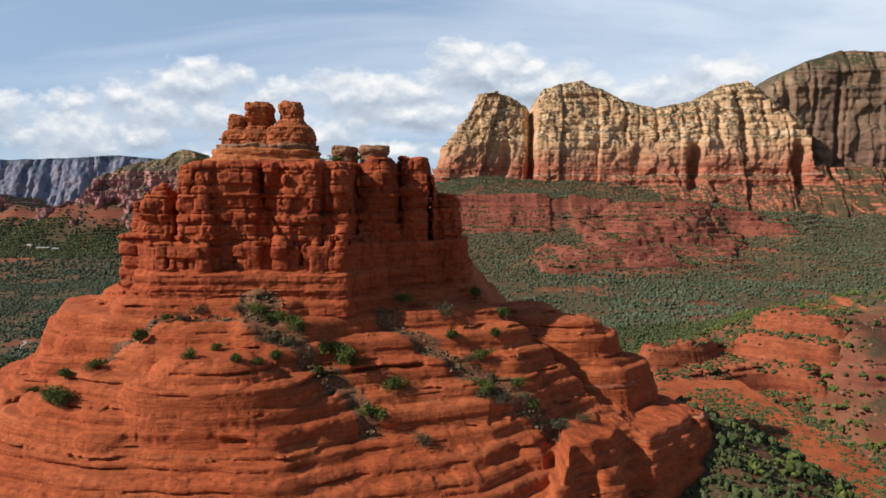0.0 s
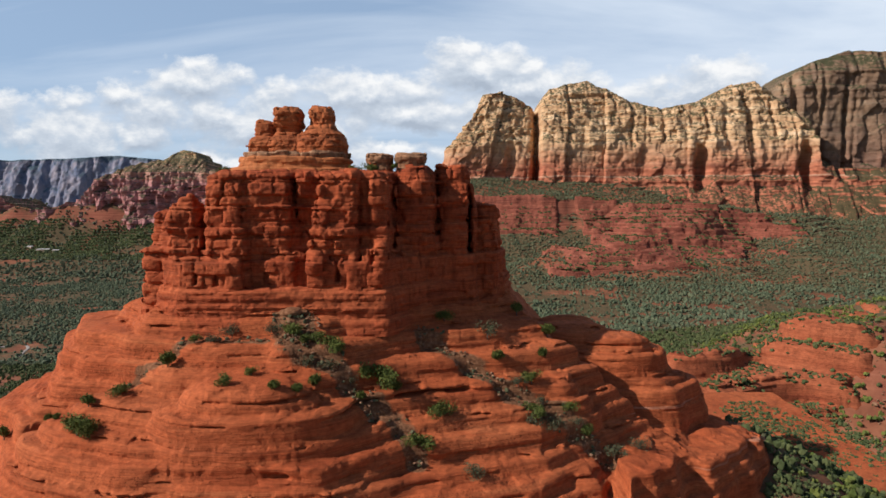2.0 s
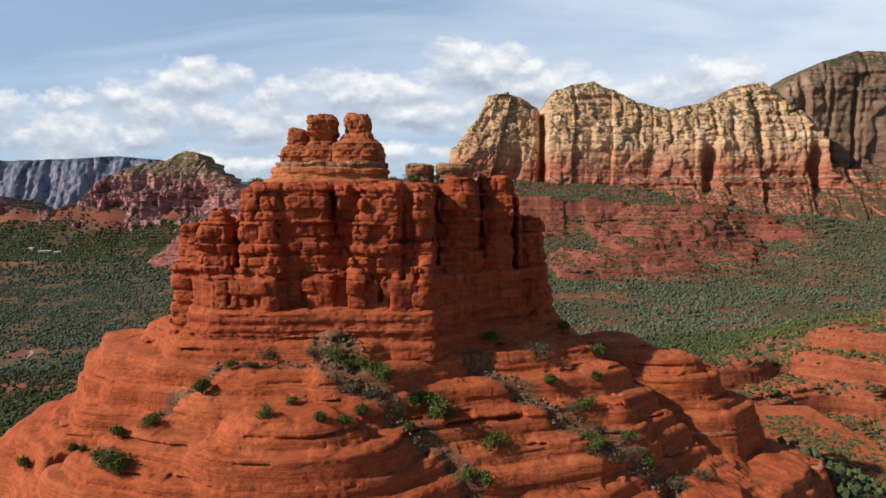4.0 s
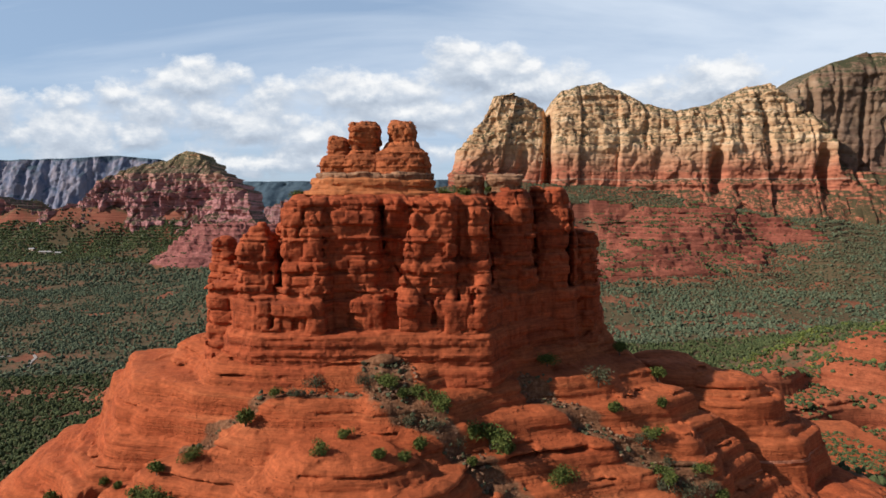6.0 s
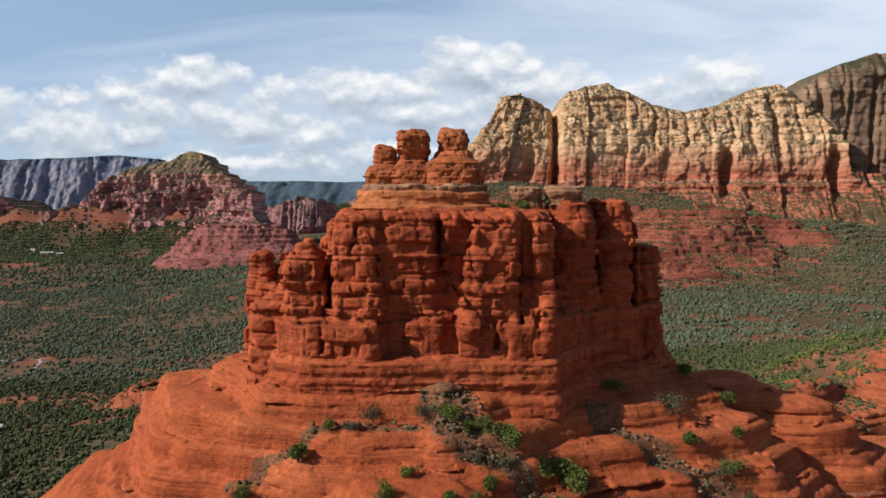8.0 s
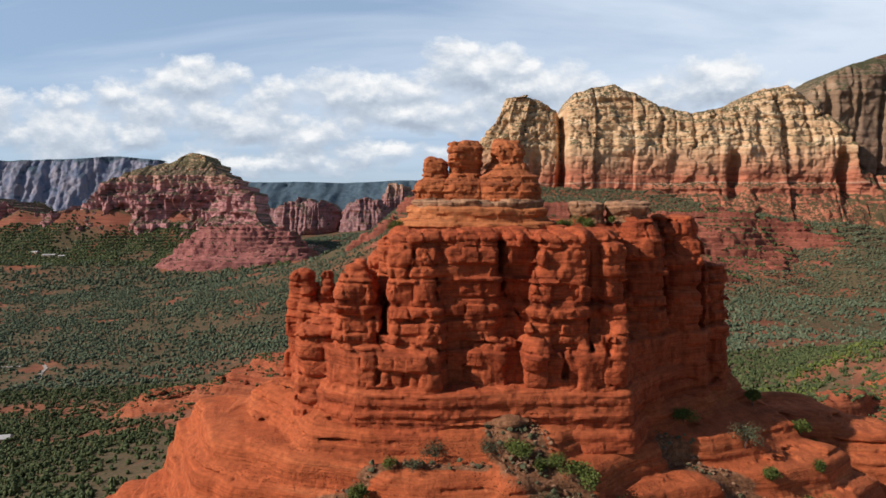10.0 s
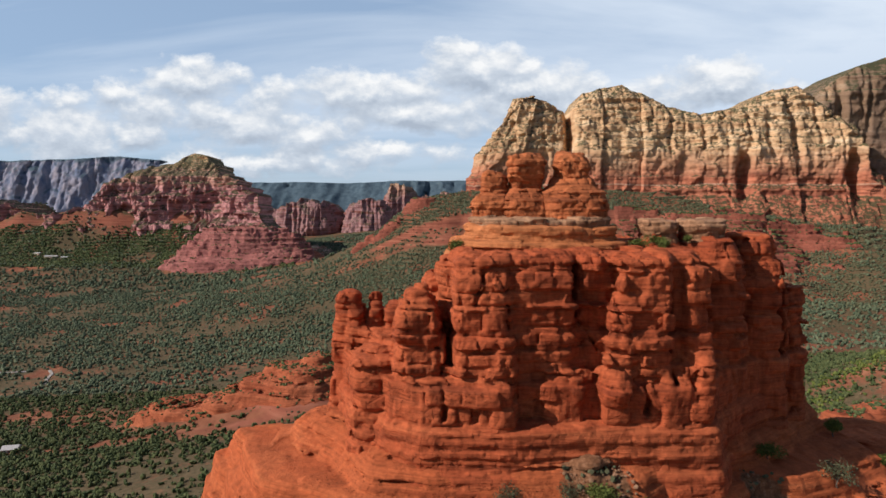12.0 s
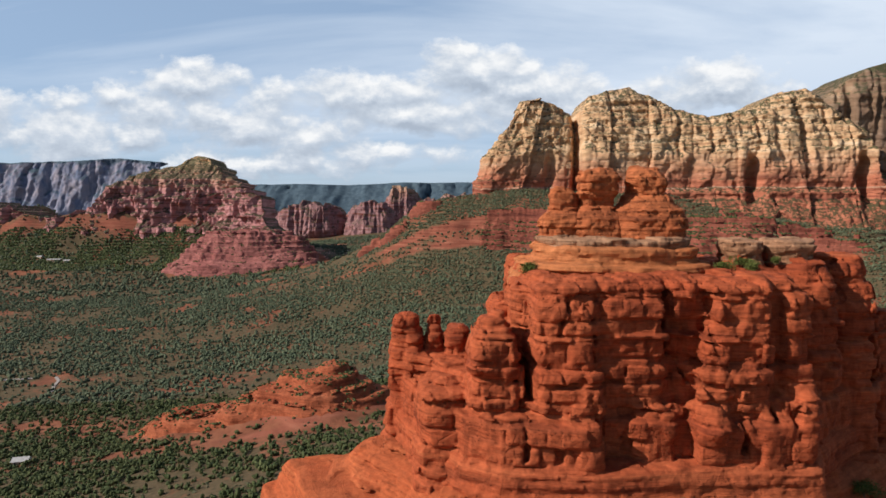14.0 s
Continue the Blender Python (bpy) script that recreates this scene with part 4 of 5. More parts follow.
C(0.4, 203, 5.2, 10.0, 140, 181.6, ((0, 1.1), (0.7, 1.05), (0.9, 0.98), (1, 0.85)), 0.8, power=3.4)
C(-84.0, 176.8, 4.6, 6.2, 140, 181.6, ((0, 1.3), (0.6, 1.12), (0.72, 1.02), (0.8, 0.9), (0.86, 1.08), (1, 0.75)), 0.8, power=4)
C(-84.2, 177.0, 2.5, 3.2, 170, 184.0, ((0, 1.2), (0.8, 1.0), (1, 0.7)), 0.4, turn=20, power=4)
C(-80.6, 178.0, 1.7, 3.4, 150, 179.2, ((0, 1.5), (1, 0.75)), 0.5, power=4)
C(-92.6, 183, 5.6, 8.5, 140, 170.6, dome=2.0, power=3)
C(-101.3, 200.4, 3.5, 4.5, 140, 178.9, ((0, 1.5), (0.55, 1.12), (0.85, 0.98), (1, 0.7)), 0.6, power=4)
C(-94.8, 200.6, 1.8, 3.0, 140, 178.4, ((0, 2.0), (0.7, 1.25), (1, 0.55)), 0.6, power=3)
C(-89.6, 199.4, 2.9, 4.0, 140, 177.6, ((0, 1.7), (0.7, 1.15), (1, 0.85)), 0.8, power=4)
C(-81.0, 193, 2.8, 6.5, 140, 184.4, ((0, 1.5), (1, 0.85)), power=4)
C(-77.4, 188, 3.2, 8.0, 140, 188.6, ((0, 1.3), (1, 0.85)), power=4)
# joints that cut the faces
tower.slit([(-53.2, 191), (-53.4, 178), (-51.0, 174.5), (-48.6, 171)], 169, 9.0, 0.85)
tower.slit([(-46.8, 191), (-46.4, 182), (-47.4, 176)], 169, 5.5, 0.5)
tower.slit([(-34.8, 191), (-35.2, 176), (-35.0, 166)], 167, 7.0, 0.6)
tower.slit([(-66.0, 189), (-67.4, 183), (-66.6, 176)], 167, 5.0, 0.4)
tower.slit([(-71.2, 189), (-72.8, 181)], 167, 4.4, 0.35)
tower.slit([(-78.2, 190), (-78.4, 178), (-77.8, 169)], 166, 14.0, 1.2)
tower.slit([(-79.4, 168), (-79.0, 160)], 164, 4.6, 0.3)
tower.slit([(-73.4, 172), (-73.0, 160)], 163, 4.6, 0.3)
tower.slit([(-41.4, 172), (-40.8, 161)], 165, 5.0, 0.35)
tower.slit([(-31.6, 172), (-31.4, 159)], 166, 4.6, 0.35)
tower.slit([(-26.6, 192), (-26.2, 168)], 170, 16.0, 1.2)
tower.slit([(-14.4, 196), (-14.0, 172)], 178, 15.0, 1.2)
tower.slit([(-4.4, 187), (-3.8, 166)], 184, 16.0, 0.8)
tower.weather(BEDS, 0.32, 0.46, 4.8, 0.28, 0.15, flute=0.4, wave=0.5, chip=0.14, seam=0.36, facet=0.12)
PILLARS = [(-130, "pinnacle", "thin broken red pinnacles on a low wall"), (-90.2, "pinnacle", "blocky red pinnacle with a ragged top"), (-78.3, "wall", "broad jointed red wall with an overhung alcove"), (-53.0, "pillar", "recessed red pillar"), (-46.2, "pillar", "stout red pillar with a fractured foot"), (-34.3, "pillar", "red pillar under a pale cap"), (-25.6, "pillar", "red pillar under a pale cap"), (-14.6, "pillar", "tapering red pillar"), (-3.5, "pillar", "low shaded red pillar")]
v, f = net(tower.F, tower.lo, tower.h)
mid = v[f].mean(1)[:, 0]
for (x0, name, label), x1 in zip(PILLARS, [p[0] for p in PILLARS[1:]] + [999]):
    cut = f[(mid >= x0) & (mid < x1)]
    used, cut = np.unique(cut, return_inverse=True)
    put(name, mesh_of(name, v[used], cut.reshape(-1, 4)), red_rock, butte, label)

# thin-bedded plinth under the cliffs
plinth = Stone((-116, 156, 146), (20, 212, 162), 0.42)
plinth.prism(CLIFF_FOOT, 140, 158.9, ((0, 5.0), (0.5, 2.8), (0.62, 1.6), (0.68, 2.0), (0.82, 1.3), (0.86, 1.7), (1, 0.7)), 0.6)
plinth.weather(Beds(7, 130, 200, 0.5, 1.7), 0.22, 0.20, 4.0, 0.35, 0.22, 27, 7.0, wave=0.5, chip=0.14, seam=0.18)
put("plinth", plinth.mesh("plinth"), red_rock, butte, "thin-bedded red plinth under the cliffs")

FINE = Beds(9, 180, 220, 0.5, 1.8)
tier = Stone((-82, 174, 184), (-34, 216, 199), 0.35)
tier.column(-58, 195, 20, 16, 182, 192.5, ((0, 1.1), (1, 0.95)), 0.8).column(-57.5, 195, 17.0, 13, 182, 195.6, ((0, 1.1), (1, 0.97)), 0.5)
tier.weather(FINE, 0.4, 0.2, 3.0, 0.7, 0.25, 3, seam=0.2)
put("summit_shelf", tier.mesh("summit_shelf"), orange_rock, butte, "smooth orange sandstone shelf under the summit")
band = Stone((-78, 178, 193), (-38, 213, 200), 0.3)
band.column(-57.4, 195, 16.2, 11.5, 195.2, 197.3, ((0, 0.97), (0.5, 1.0), (1, 1.0)), 0.3, edge=0.5)
band.weather(FINE, 0.25, 0.3, 2.6, 0.4, 0.25, 5, seam=0.15)
put("ledge_band", band.mesh("ledge_band"), pale_rock, butte, "thin grey and buff limestone ledge")


def knob(cx, cy, body, head, neck_z, top, squash=1.0):
    s = Stone((cx - 11, cy - 11, 194), (cx + 11, cy + 11, 213), 0.28)
    s.column(cx, cy, body, body * squash, 195, neck_z, ((0, 1.06), (0.55, 1.04), (0.68, 0.95), (0.8, 0.72), (1, 0.54)), 0.5, edge=1.2)
    s.column(cx, cy, head, head * squash, 195, top, power=3.4, shape=((0, 0.98), ((neck_z - 195.5) / (top - 195), 0.89), ((neck_z + 1.0 - 195) / (top - 195), 1.02), (0.88, 0.98), (1, 0.82)), dome=0.6, blend=0.5)
    s.weather(FINE, 0.25, 0.3, 2.4, 0.9, 0.35, int(-cx), seam=0.18, wave=0.5, chip=0.16, flute=0.5)
    return s


put("summit_knob", knob(-67.6, 197.0, 4.8, 3.1, 203.6, 207.2).mesh("summit_knob"), knob_rock, butte)
put("summit_knob", knob(-70.6, 195.0, 2.4, 1.9, 199.5, 202.6).mesh("summit_knob"), knob_rock, butte)
put("summit_knob", knob(-60.2, 196.5, 6.2, 4.5, 204.6, 211.0).mesh("summit_knob"), knob_rock, butte)
put("summit_knob", knob(-49.8, 195.5, 7.0, 3.6, 206.2, 211.0).mesh("summit_knob"), knob_rock, butte)


def cap(cx, cy, rx, ry, z0, z1, seed):
    s = Stone((cx - rx - 3, cy - ry - 3, z0 - 2), (cx + rx + 3, cy + ry + 3, z1 + 2), 0.28)
    s.column(cx, cy, rx, ry, z0, z1, ((0, 0.9), (0.5, 1.0), (1, 0.97)), 0.3, edge=0.5)
    return s.weather(FINE, 0.25, 0.25, 2.6, 0.4, 0.25, seed, seam=0.15)


put("cap_rock", cap(-31.4, 191, 4.1, 4.5, 193.2, 196.7, 21).mesh("cap_rock"), pale_rock, butte, "flat pale cap rock on a column")
put("cap_rock", cap(-22.1, 191, 5.0, 5.0, 193.4, 196.9, 22).mesh("cap_rock"), pale_rock, butte, "flat pale cap rock on a column")

# ---- cliffs of the mesa and the ridges ----


def curtain(name, path, top, z0, du, dz, offset, material, back=2.2, reach=60, cuts=(), lean=None):
    """A cliff wall along a path: rows of height, pushed out or in by offset(s, x, y, z), folding back over the top."""
    p = np.array(path, float)
    seg = np.hypot(*np.diff(p, axis=0).T)
    s_at = np.r_[0, np.cumsum(seg)]
    s = np.linspace(0, s_at[-1], int(s_at[-1] / du) + 1)
    x, y = np.interp(s, s_at, p[:, 0]), np.interp(s, s_at, p[:, 1])
    k = np.ones(9) / 9
    tx, ty = np.gradient(np.convolve(np.pad(x, 4, "edge"), k, "valid")), np.gradient(np.convolve(np.pad(y, 4, "edge"), k, "valid"))
    ln = np.hypot(tx, ty) + 1e-9
    nx, ny = ty / ln, -tx / ln
    t = top(s, x, y)
    w = np.arange(z0, t.max() + reach, dz)
    S, W = np.meshgrid(s, w, indexing="ij")
    T, X, Y = t[:, None], x[:, None] + 0 * W, y[:, None] + 0 * W
    over = np.clip(W - T, 0, reach)
    Z = np.minimum(W, T) - 0.10 * over
    out = offset(S, X, Y, np.minimum(W, T), T)
    shift = lean(X, np.minimum(W, T)) if lean else 0.0
    V = np.stack([X + nx[:, None] * out + shift, Y + ny[:, None] * out + back * over, Z], -1)
    made = []
    ends = [0] + [int(np.argmin(np.abs(s - np.interp(c, x, s)))) for c in cuts] + [len(s) - 1]
    for a, b in zip(ends, ends[1:]):
        v = V[a : b + 1]
        i = np.arange(v.shape[0] * v.shape[1]).reshape(v.shape[:2])
        f = np.stack([i[:-1, :-1], i[1:, :-1], i[1:, 1:], i[:-1, 1:]], -1).reshape(-1, 4)
        me = mesh_of(name, v.reshape(-1, 3), f)
        me.materials.append(material)
        made.append(me)
    return made if cuts else made[0]


MESA_TOP = [(-80, 404), (40, 404), (52, 405), (116, 397), (172, 376), (187, 358), (197, 380), (212, 411), (255, 421), (296, 425), (340, 407), (381, 378), (442, 364), (480, 370), (522, 379), (585, 408), (630, 417), (648, 402), (690, 358), (718, 332), (728, 262), (760, 240), (1400, 235)]
MESA_BEDS = Beds(15, 150, 500, 5, 26)


def mesa_top(s, x, y):
    xs, zs = zip(*MESA_TOP)
    t = np.interp(x, xs, zs)
    return t + 0.085 * np.maximum(t - 292, 0) + 5 * fractal(x / 30, y / 30, 0 * x, 3, 71)


# place along x, depth, width, lowest and highest z
CLEFTS = [(185, 46, 9, 205, 460), (128, 12, 12, 228, 300), (255, 5, 5, 262, 345), (381, 12, 5, 290, 400), (442, 8, 4, 300, 380), (508, 34, 11, 198, 292), (521, 12, 5, 290, 372), (560, 10, 5, 285, 352), (605, 14, 6, 280, 372), (648, 9, 4, 300, 400), (704, 40, 11, 205, 285), (765, 18, 6, 215, 300)]


def facets(X, Z, width, seed, shear=0.0):
    """Flat panels of rock side by side, each turned a little and set forward or back, with sharp edges between."""
    u = X / width + 0.9 * fractal(X / (width * 3), 0 * X, Z / 400, 2, seed) + shear * fractal(X / width, 0 * X, Z / 60, 2, seed + 1)
    k = np.floor(u).astype(int)
    f = u - k
    lean = 2 * hash3(k, k * 0 + seed, k * 0) - 1
    out = hash3(k, k * 0 + seed, k * 0 + 1)
    joint = np.exp(-((np.minimum(f, 1 - f) * width / 2.2) ** 2)) * (hash3(k, k * 0 + seed, k * 0 + 2) > 0.4)
    return lean * (f - 0.5) + out - 0.35 * joint


def mesa_offset(S, X, Y, Z, T):
    o = 0 * S
    for c, depth, width, low, high in CLEFTS:
        bend = c + 7 * fractal(Z / 40, 0 * Z + c, 0 * Z, 2, 80)
        o = o - depth * np.exp(-np.abs((X - bend) / width) ** 3) * step((Z - low) / 5) * step((high - Z) / 8)
    tier = np.floor((Z + 9 * fractal(X / 60, Y / 60, 0 * X, 2, 84)) / 27).astype(int)
    o = o + 13 * facets(X, Z, 84, 811, 0.1) + 3.2 * facets(X + 37 * tier, Z, 26, 812, 0.1) + 9 * fractal(X / 60, Y / 60, Z / 45, 4, 81)
    wave = Z + 6 * fractal(X / 150, Y / 150, 0 * X, 2, 85) + 1.5 * fractal(X / 18, Y / 18, 0 * X, 2, 86)
    high = step((Z - 285) / 14)
    o = o + (1.4 + 2.4 * high) * MESA_BEDS.relief(wave, 0.6)
    # blocks between joints, bed by bed
    k, f = MESA_BEDS.at(wave)
    cell = np.floor(X / (9 + 8 * LINE[(k * 5) & 4095]) + 31 * LINE[k & 4095]).astype(int)
    o = o + (1.5 + 2.5 * high) * (2 * hash3(cell, k, 0 * k) - 1)
    # the upper cliffs step and lean back
    up = np.maximum(Z - 296, 0)
    o = o - 0.22 * up - 5.0 * np.floor(up / 15 + 0.9 * soft(X / 34, Y / 34, 0 * X, 88)) - (0.15 + 0.6 * step((X - 190) / 6)) * np.maximum(Z - (T - 24), 0)
    o = o + 17 * (1 - step((wave - 222) / 1.6)) * step((X - 375) / 12) * step((690 - X) / 6) + 0.8 * np.maximum(206 - Z, 0)
    # the prow turns away from the sun on its inner side
    o = o - 0.34 * np.clip(X - 92, 0, 90) * step((190 - X) / 2)
    # angular blocks
    o = o + 6 * shards(X / 30, Y / 60, Z / 44, 901) + 2.5 * high * shards(X / 14, Y / 40, Z / 10, 907)
    o = o + 2.0 * fractal(X / 8, Y / 8, Z / 7, 3, 87) + 2.2 * high * fractal(X / 14, Y / 14, Z / 9, 3, 89)
    return o


mesa = thing("mesa", "long mesa with buff upper cliffs over red sandstone walls", "mesa", (500, 1250, 150))
MESA_PATH = [(6, 1420), (-10, 1345), (-14, 1312), (-4, 1296), (30, 1287), (200, 1259), (440, 1219), (720, 1173), (1000, 1127), (1400, 1080)]
for piece, label in zip(curtain("cliff", MESA_PATH, mesa_top, 120, 2.0, 2.0, mesa_offset, mesa_mat, cuts=(187, 438), lean=lambda X, Z: 0.34 * np.maximum(Z - 215, 0) * np.clip((187 - X) / 200, 0, 1)), ("sharp buff and red prow at the end of the mesa", "domed buff cliff over a red wall", "notched buff cliffs on a smooth red plinth")):
    put("buttress", piece, mesa_mat, mesa, label)



def dome_top(s, x, y):
    xs, zs = zip((600, 340), (640, 384), (696, 424), (730, 450), (761, 466), (820, 480), (889, 476), (960, 455), (1100, 460), (1400, 440))
    return np.interp(x, xs, zs) + 5 * fractal(x / 30, y / 30, 0 * x, 3, 73)


def dome_offset(S, X, Y, Z, T):
    wave = Z + 6 * fractal(X / 150, Y / 150, 0 * X, 2, 75)
    o = 10 * facets(X, Z, 70, 815, 0.1) + 4 * facets(X, Z, 24, 816, 0.2) + 10 * fractal(X / 60, Y / 60, Z / 60, 4, 77) + 2.5 * MESA_BEDS.relief(wave, 0.6)
    for c, depth, width in ((812, 16, 5), (768, 10, 4), (716, 24, 8)):
        o = o - depth * np.exp(-np.abs((X - c) / width) ** 3) * step((420 - Z) / 20)
    return o + 7 * shards(X / 30, Y / 60, Z / 50, 917) - 0.5 * np.maximum(Z - (T - 40), 0) + 2 * fractal(X / 9, Y / 9, Z / 9, 3, 79)


put("dome", curtain("dome", [(560, 1330), (640, 1262), (720, 1243), (1000, 1197), (1400, 1150)], dome_top, 140, 2.4, 2.4, dome_offset, dome_mat), dome_mat, mesa, "tall dark brown dome of the mesa")

RIDGE_TOP = [(-1735, 202), (-1460, 189), (-1394, 184), (-1310, 152), (-1223, 149), (-1160, 172), (-1117, 197), (-1077, 244), (-1016, 275), (-969, 291), (-911, 305), (-868, 340), (-830, 329), (-779, 296), (-735, 258), (-710, 267), (-672, 240), (-636, 234), (-600, 205), (-557, 125), (-508, 90), (-441, 22)]
RIDGE_BEDS = Beds(25, 0, 400, 5, 22)


def ridge_top(s, x, y):
    xs, zs = zip(*RIDGE_TOP)
    t = np.interp(x, xs, zs)
    return t + 13 * fractal(x / 14, y / 14, 0 * x, 3, 91) * (1 - 0.8 * np.exp(-(((x + 880) / 95) ** 2)))


def ridge_offset(S, X, Y, Z, T):
    tier = np.floor((Z + 9 * fractal(X / 60, Y / 60, 0 * X, 2, 84)) / 31).astype(int)
    o = 12 * facets(X, Z, 52, 821, 0.2) + 7 * facets(X + 23 * tier, Z, 18, 822, 0.2) + 24 * fractal(X / 70, Y / 70, Z / 60, 4, 95)
    wave = Z + 5 * fractal(X / 120, Y / 120, 0 * X, 2, 99)
    o = o + 2.6 * RIDGE_BEDS.relief(wave, 0.6)
    k, f = RIDGE_BEDS.at(wave)
    cell = np.floor(X / (8 + 9 * LINE[(k * 5) & 4095]) + 31 * LINE[k & 4095]).astype(int)
    o = o + 3.0 * (2 * hash3(cell, k, 0 * k) - 1)
    # a leaning scrubby cap, stepped cliffs, and broken slopes at the foot
    o = o - 1.3 * np.maximum(Z - 262, 0) - 0.2 * np.maximum(Z - 120, 0) - 4 * np.floor(np.maximum(Z - 190, 0) / 34 + 0.9 * soft(X / 30, Y / 30, 0 * X, 94))
    foot = np.maximum(140 + 18 * fractal(X / 60, Y / 60, 0 * X, 2, 93) - Z, 0)
    o = o + 0.5 * foot
    return o + 3 * fractal(X / 9, Y / 9, Z / 14, 3, 98) + 14 * shards(X / 26, Y / 50, Z / 40, 911)


ridge = thing("red_ridge", "red sandstone ridge with a scrub-covered peak across the valley", "ridge", (-900, 1850, 20))
RIDGE_PATH = [(-2200, 1950), (-1700, 1850), (-1300, 1830), (-860, 1820), (-740, 1800), (-620, 1720), (-540, 1670), (-480, 1690), (-440, 1800)]
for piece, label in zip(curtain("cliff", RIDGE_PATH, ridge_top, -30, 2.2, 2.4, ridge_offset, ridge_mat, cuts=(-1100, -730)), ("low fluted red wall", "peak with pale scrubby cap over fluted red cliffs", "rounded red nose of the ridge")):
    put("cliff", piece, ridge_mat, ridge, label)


# ---- bedded rock that breaks the ground in the country round about ----
LEDGE_SPOTS = []


def ledges(name, lo, hi, voxel, unit, cover, lift, steps, seed, material, label, category="rock outcrop", scrub=0.05):
    """Stepped rock over a stretch of ground: where cover(x, y) is near 1 it stands proud by lift, elsewhere it lies buried."""
    s = Stone(lo, hi, voxel)
    x, y = s.x[:, :, 0] + 0 * s.y[:, :, 0], s.y[:, :, 0] + 0 * s.x[:, :, 0]
    z = ground_height(x, y)[0]
    c = cover(x, y)
    h = terrace(z + lift * c, steps, 0.95, seed, x, y, 9.0) - 9.0 * unit * np.clip(1 - 2.2 * c, 0, 1)
    rim = np.minimum.reduce([x - lo[0], hi[0] - x, y - lo[1], hi[1] - y])
    h = h - 12 * unit * np.clip(1 - rim / (6 * unit), 0, 1)
    s.F = ((s.z - h[:, :, None]) * 0.8).astype(np.float32)
    b = Beds(seed, lo[2] / unit - 20, hi[2] / unit + 20, 0.7, 3.2)
    s.weather(b, 0.8, 0.45, 5.0, 0.8, 0.3, seed, 7.0, wave=0.5, chip=0.15, seam=0.6, unit=unit)
    v, f = net(s.F, s.lo, s.h)
    keep = v[f].mean(1)
    g = ground_height(keep[:, 0], keep[:, 1])[0]
    f = f[keep[:, 2] > g - 4 * unit]
    q = v[f]
    n = np.cross(q[:, 2] - q[:, 0], q[:, 3] - q[:, 1])
    n = np.abs(n[:, 2]) / (np.linalg.norm(n, axis=1) + 1e-9)
    mid = q.mean(1)
    clump = 0.25 + 2.2 * patchy(mid[:, 0], mid[:, 1], 9 * unit, seed + 5, 0.42)
    pick = mid[(n > 0.6) & (np.random.default_rng(seed).random(len(f)) < scrub * clump)]
    LEDGE_SPOTS.append((pick, unit))
    used, f = np.unique(f, return_inverse=True)
    ob = put(name, mesh_of(name, v[used], f.reshape(-1, 4)), material)
    return tagged(ob, label, category)


def patchy(x, y, size, seed, level):
    return np.clip(5 * (soft(x / size, y / size, 0 * x, seed) - level), 0, 1)


ledges("rock_outcrop", (-345, 470, 10), (-115, 580, 85), 1.0, 1.0, lambda x, y: np.clip(1.5 * (mound(x, y, -188, 526, 52, 40) + 0.75 * mound(x, y, -268, 520, 62, 30)), 0, 1), 3.0, 7.0, 401, slick_plain, "low stepped red sandstone outcrop among junipers")
ledges("hillside_slab", (120, 320, 30), (340, 480, 150), 1.2, 1.2, lambda x, y: np.clip(bell(x, y, 208, 366, 50, 24) * 1.6 + 0.8 * bell(x, y, 250, 425, 26, 22) + 1.5 * bell(x, y, 150, 355, 45, 22) + 0.6 * patchy(x, y, 20, 411, 0.5) - 0.55, 0, 1), 2.5, 15.0, 412, slick_plain, "broad sloping red slabs on a brushy hillside", scrub=0.09)
ledges("stepped_knoll", (150, 935, 40), (640, 1175, 240), 2.4, 2.4, lambda x, y: np.clip(1.5 * (mound(x, y, 405, 1085, 130, 85) + 0.9 * mound(x, y, 330, 1000, 210, 62)) * (0.25 + 1.1 * patchy(x, y, 38, 421, 0.40)), 0, 1), 5.0, 10.0, 422, far_red, "stepped red knoll with scrub on its ledges", "rock knoll", 0.14)
ledges("rock_ledge", (-40, 1000, 60), (640, 1222, 210), 2.4, 2.4, lambda x, y: np.clip((np.exp(-(((mesa_front(x) - 118 - y + 20 * fractal(x / 75, y / 75, 0 * x, 3, 38)) / 15) ** 2)) + np.exp(-(((mesa_front(x) - 138 - y + 20 * fractal(x / 75, y / 75, 0 * x, 3, 38)) / 15) ** 2))) * 1.6 * (0.15 + patchy(x, y, 42, 432, 0.36)), 0, 1), 4.0, 9.0, 433, far_red, "broken band of dark red ledges under the mesa", "rock ledge", 0.2)
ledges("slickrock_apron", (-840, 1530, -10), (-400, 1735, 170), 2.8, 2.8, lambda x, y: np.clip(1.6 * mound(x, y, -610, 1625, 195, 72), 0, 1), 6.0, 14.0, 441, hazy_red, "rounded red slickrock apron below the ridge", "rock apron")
ledges("rock_hillock", (-290, 1195, 40), (-40, 1330, 200), 2.2, 2.2, lambda x, y: np.clip(1.5 * bell(x, y, -120, 1278, 30, 20) + 1.4 * bell(x, y, -185, 1245, 24, 13) + 1.2 * bell(x, y, -235, 1262, 24, 10), 0, 1), 12.0, 10.0, 451, far_red, "rounded red knobs where the mesa's slope ends")


def spread_offset(scale, depth, lean, seed):
    def offset(S, X, Y, Z, T):
        return depth * fractal(X / scale, Y / scale, Z / (scale * 1.6), 5, seed, 0.6) + 0.35 * depth * facets(X, Z, scale * 0.35, seed, 0.4) - lean * np.maximum(Z - 60, 0)

    return offset


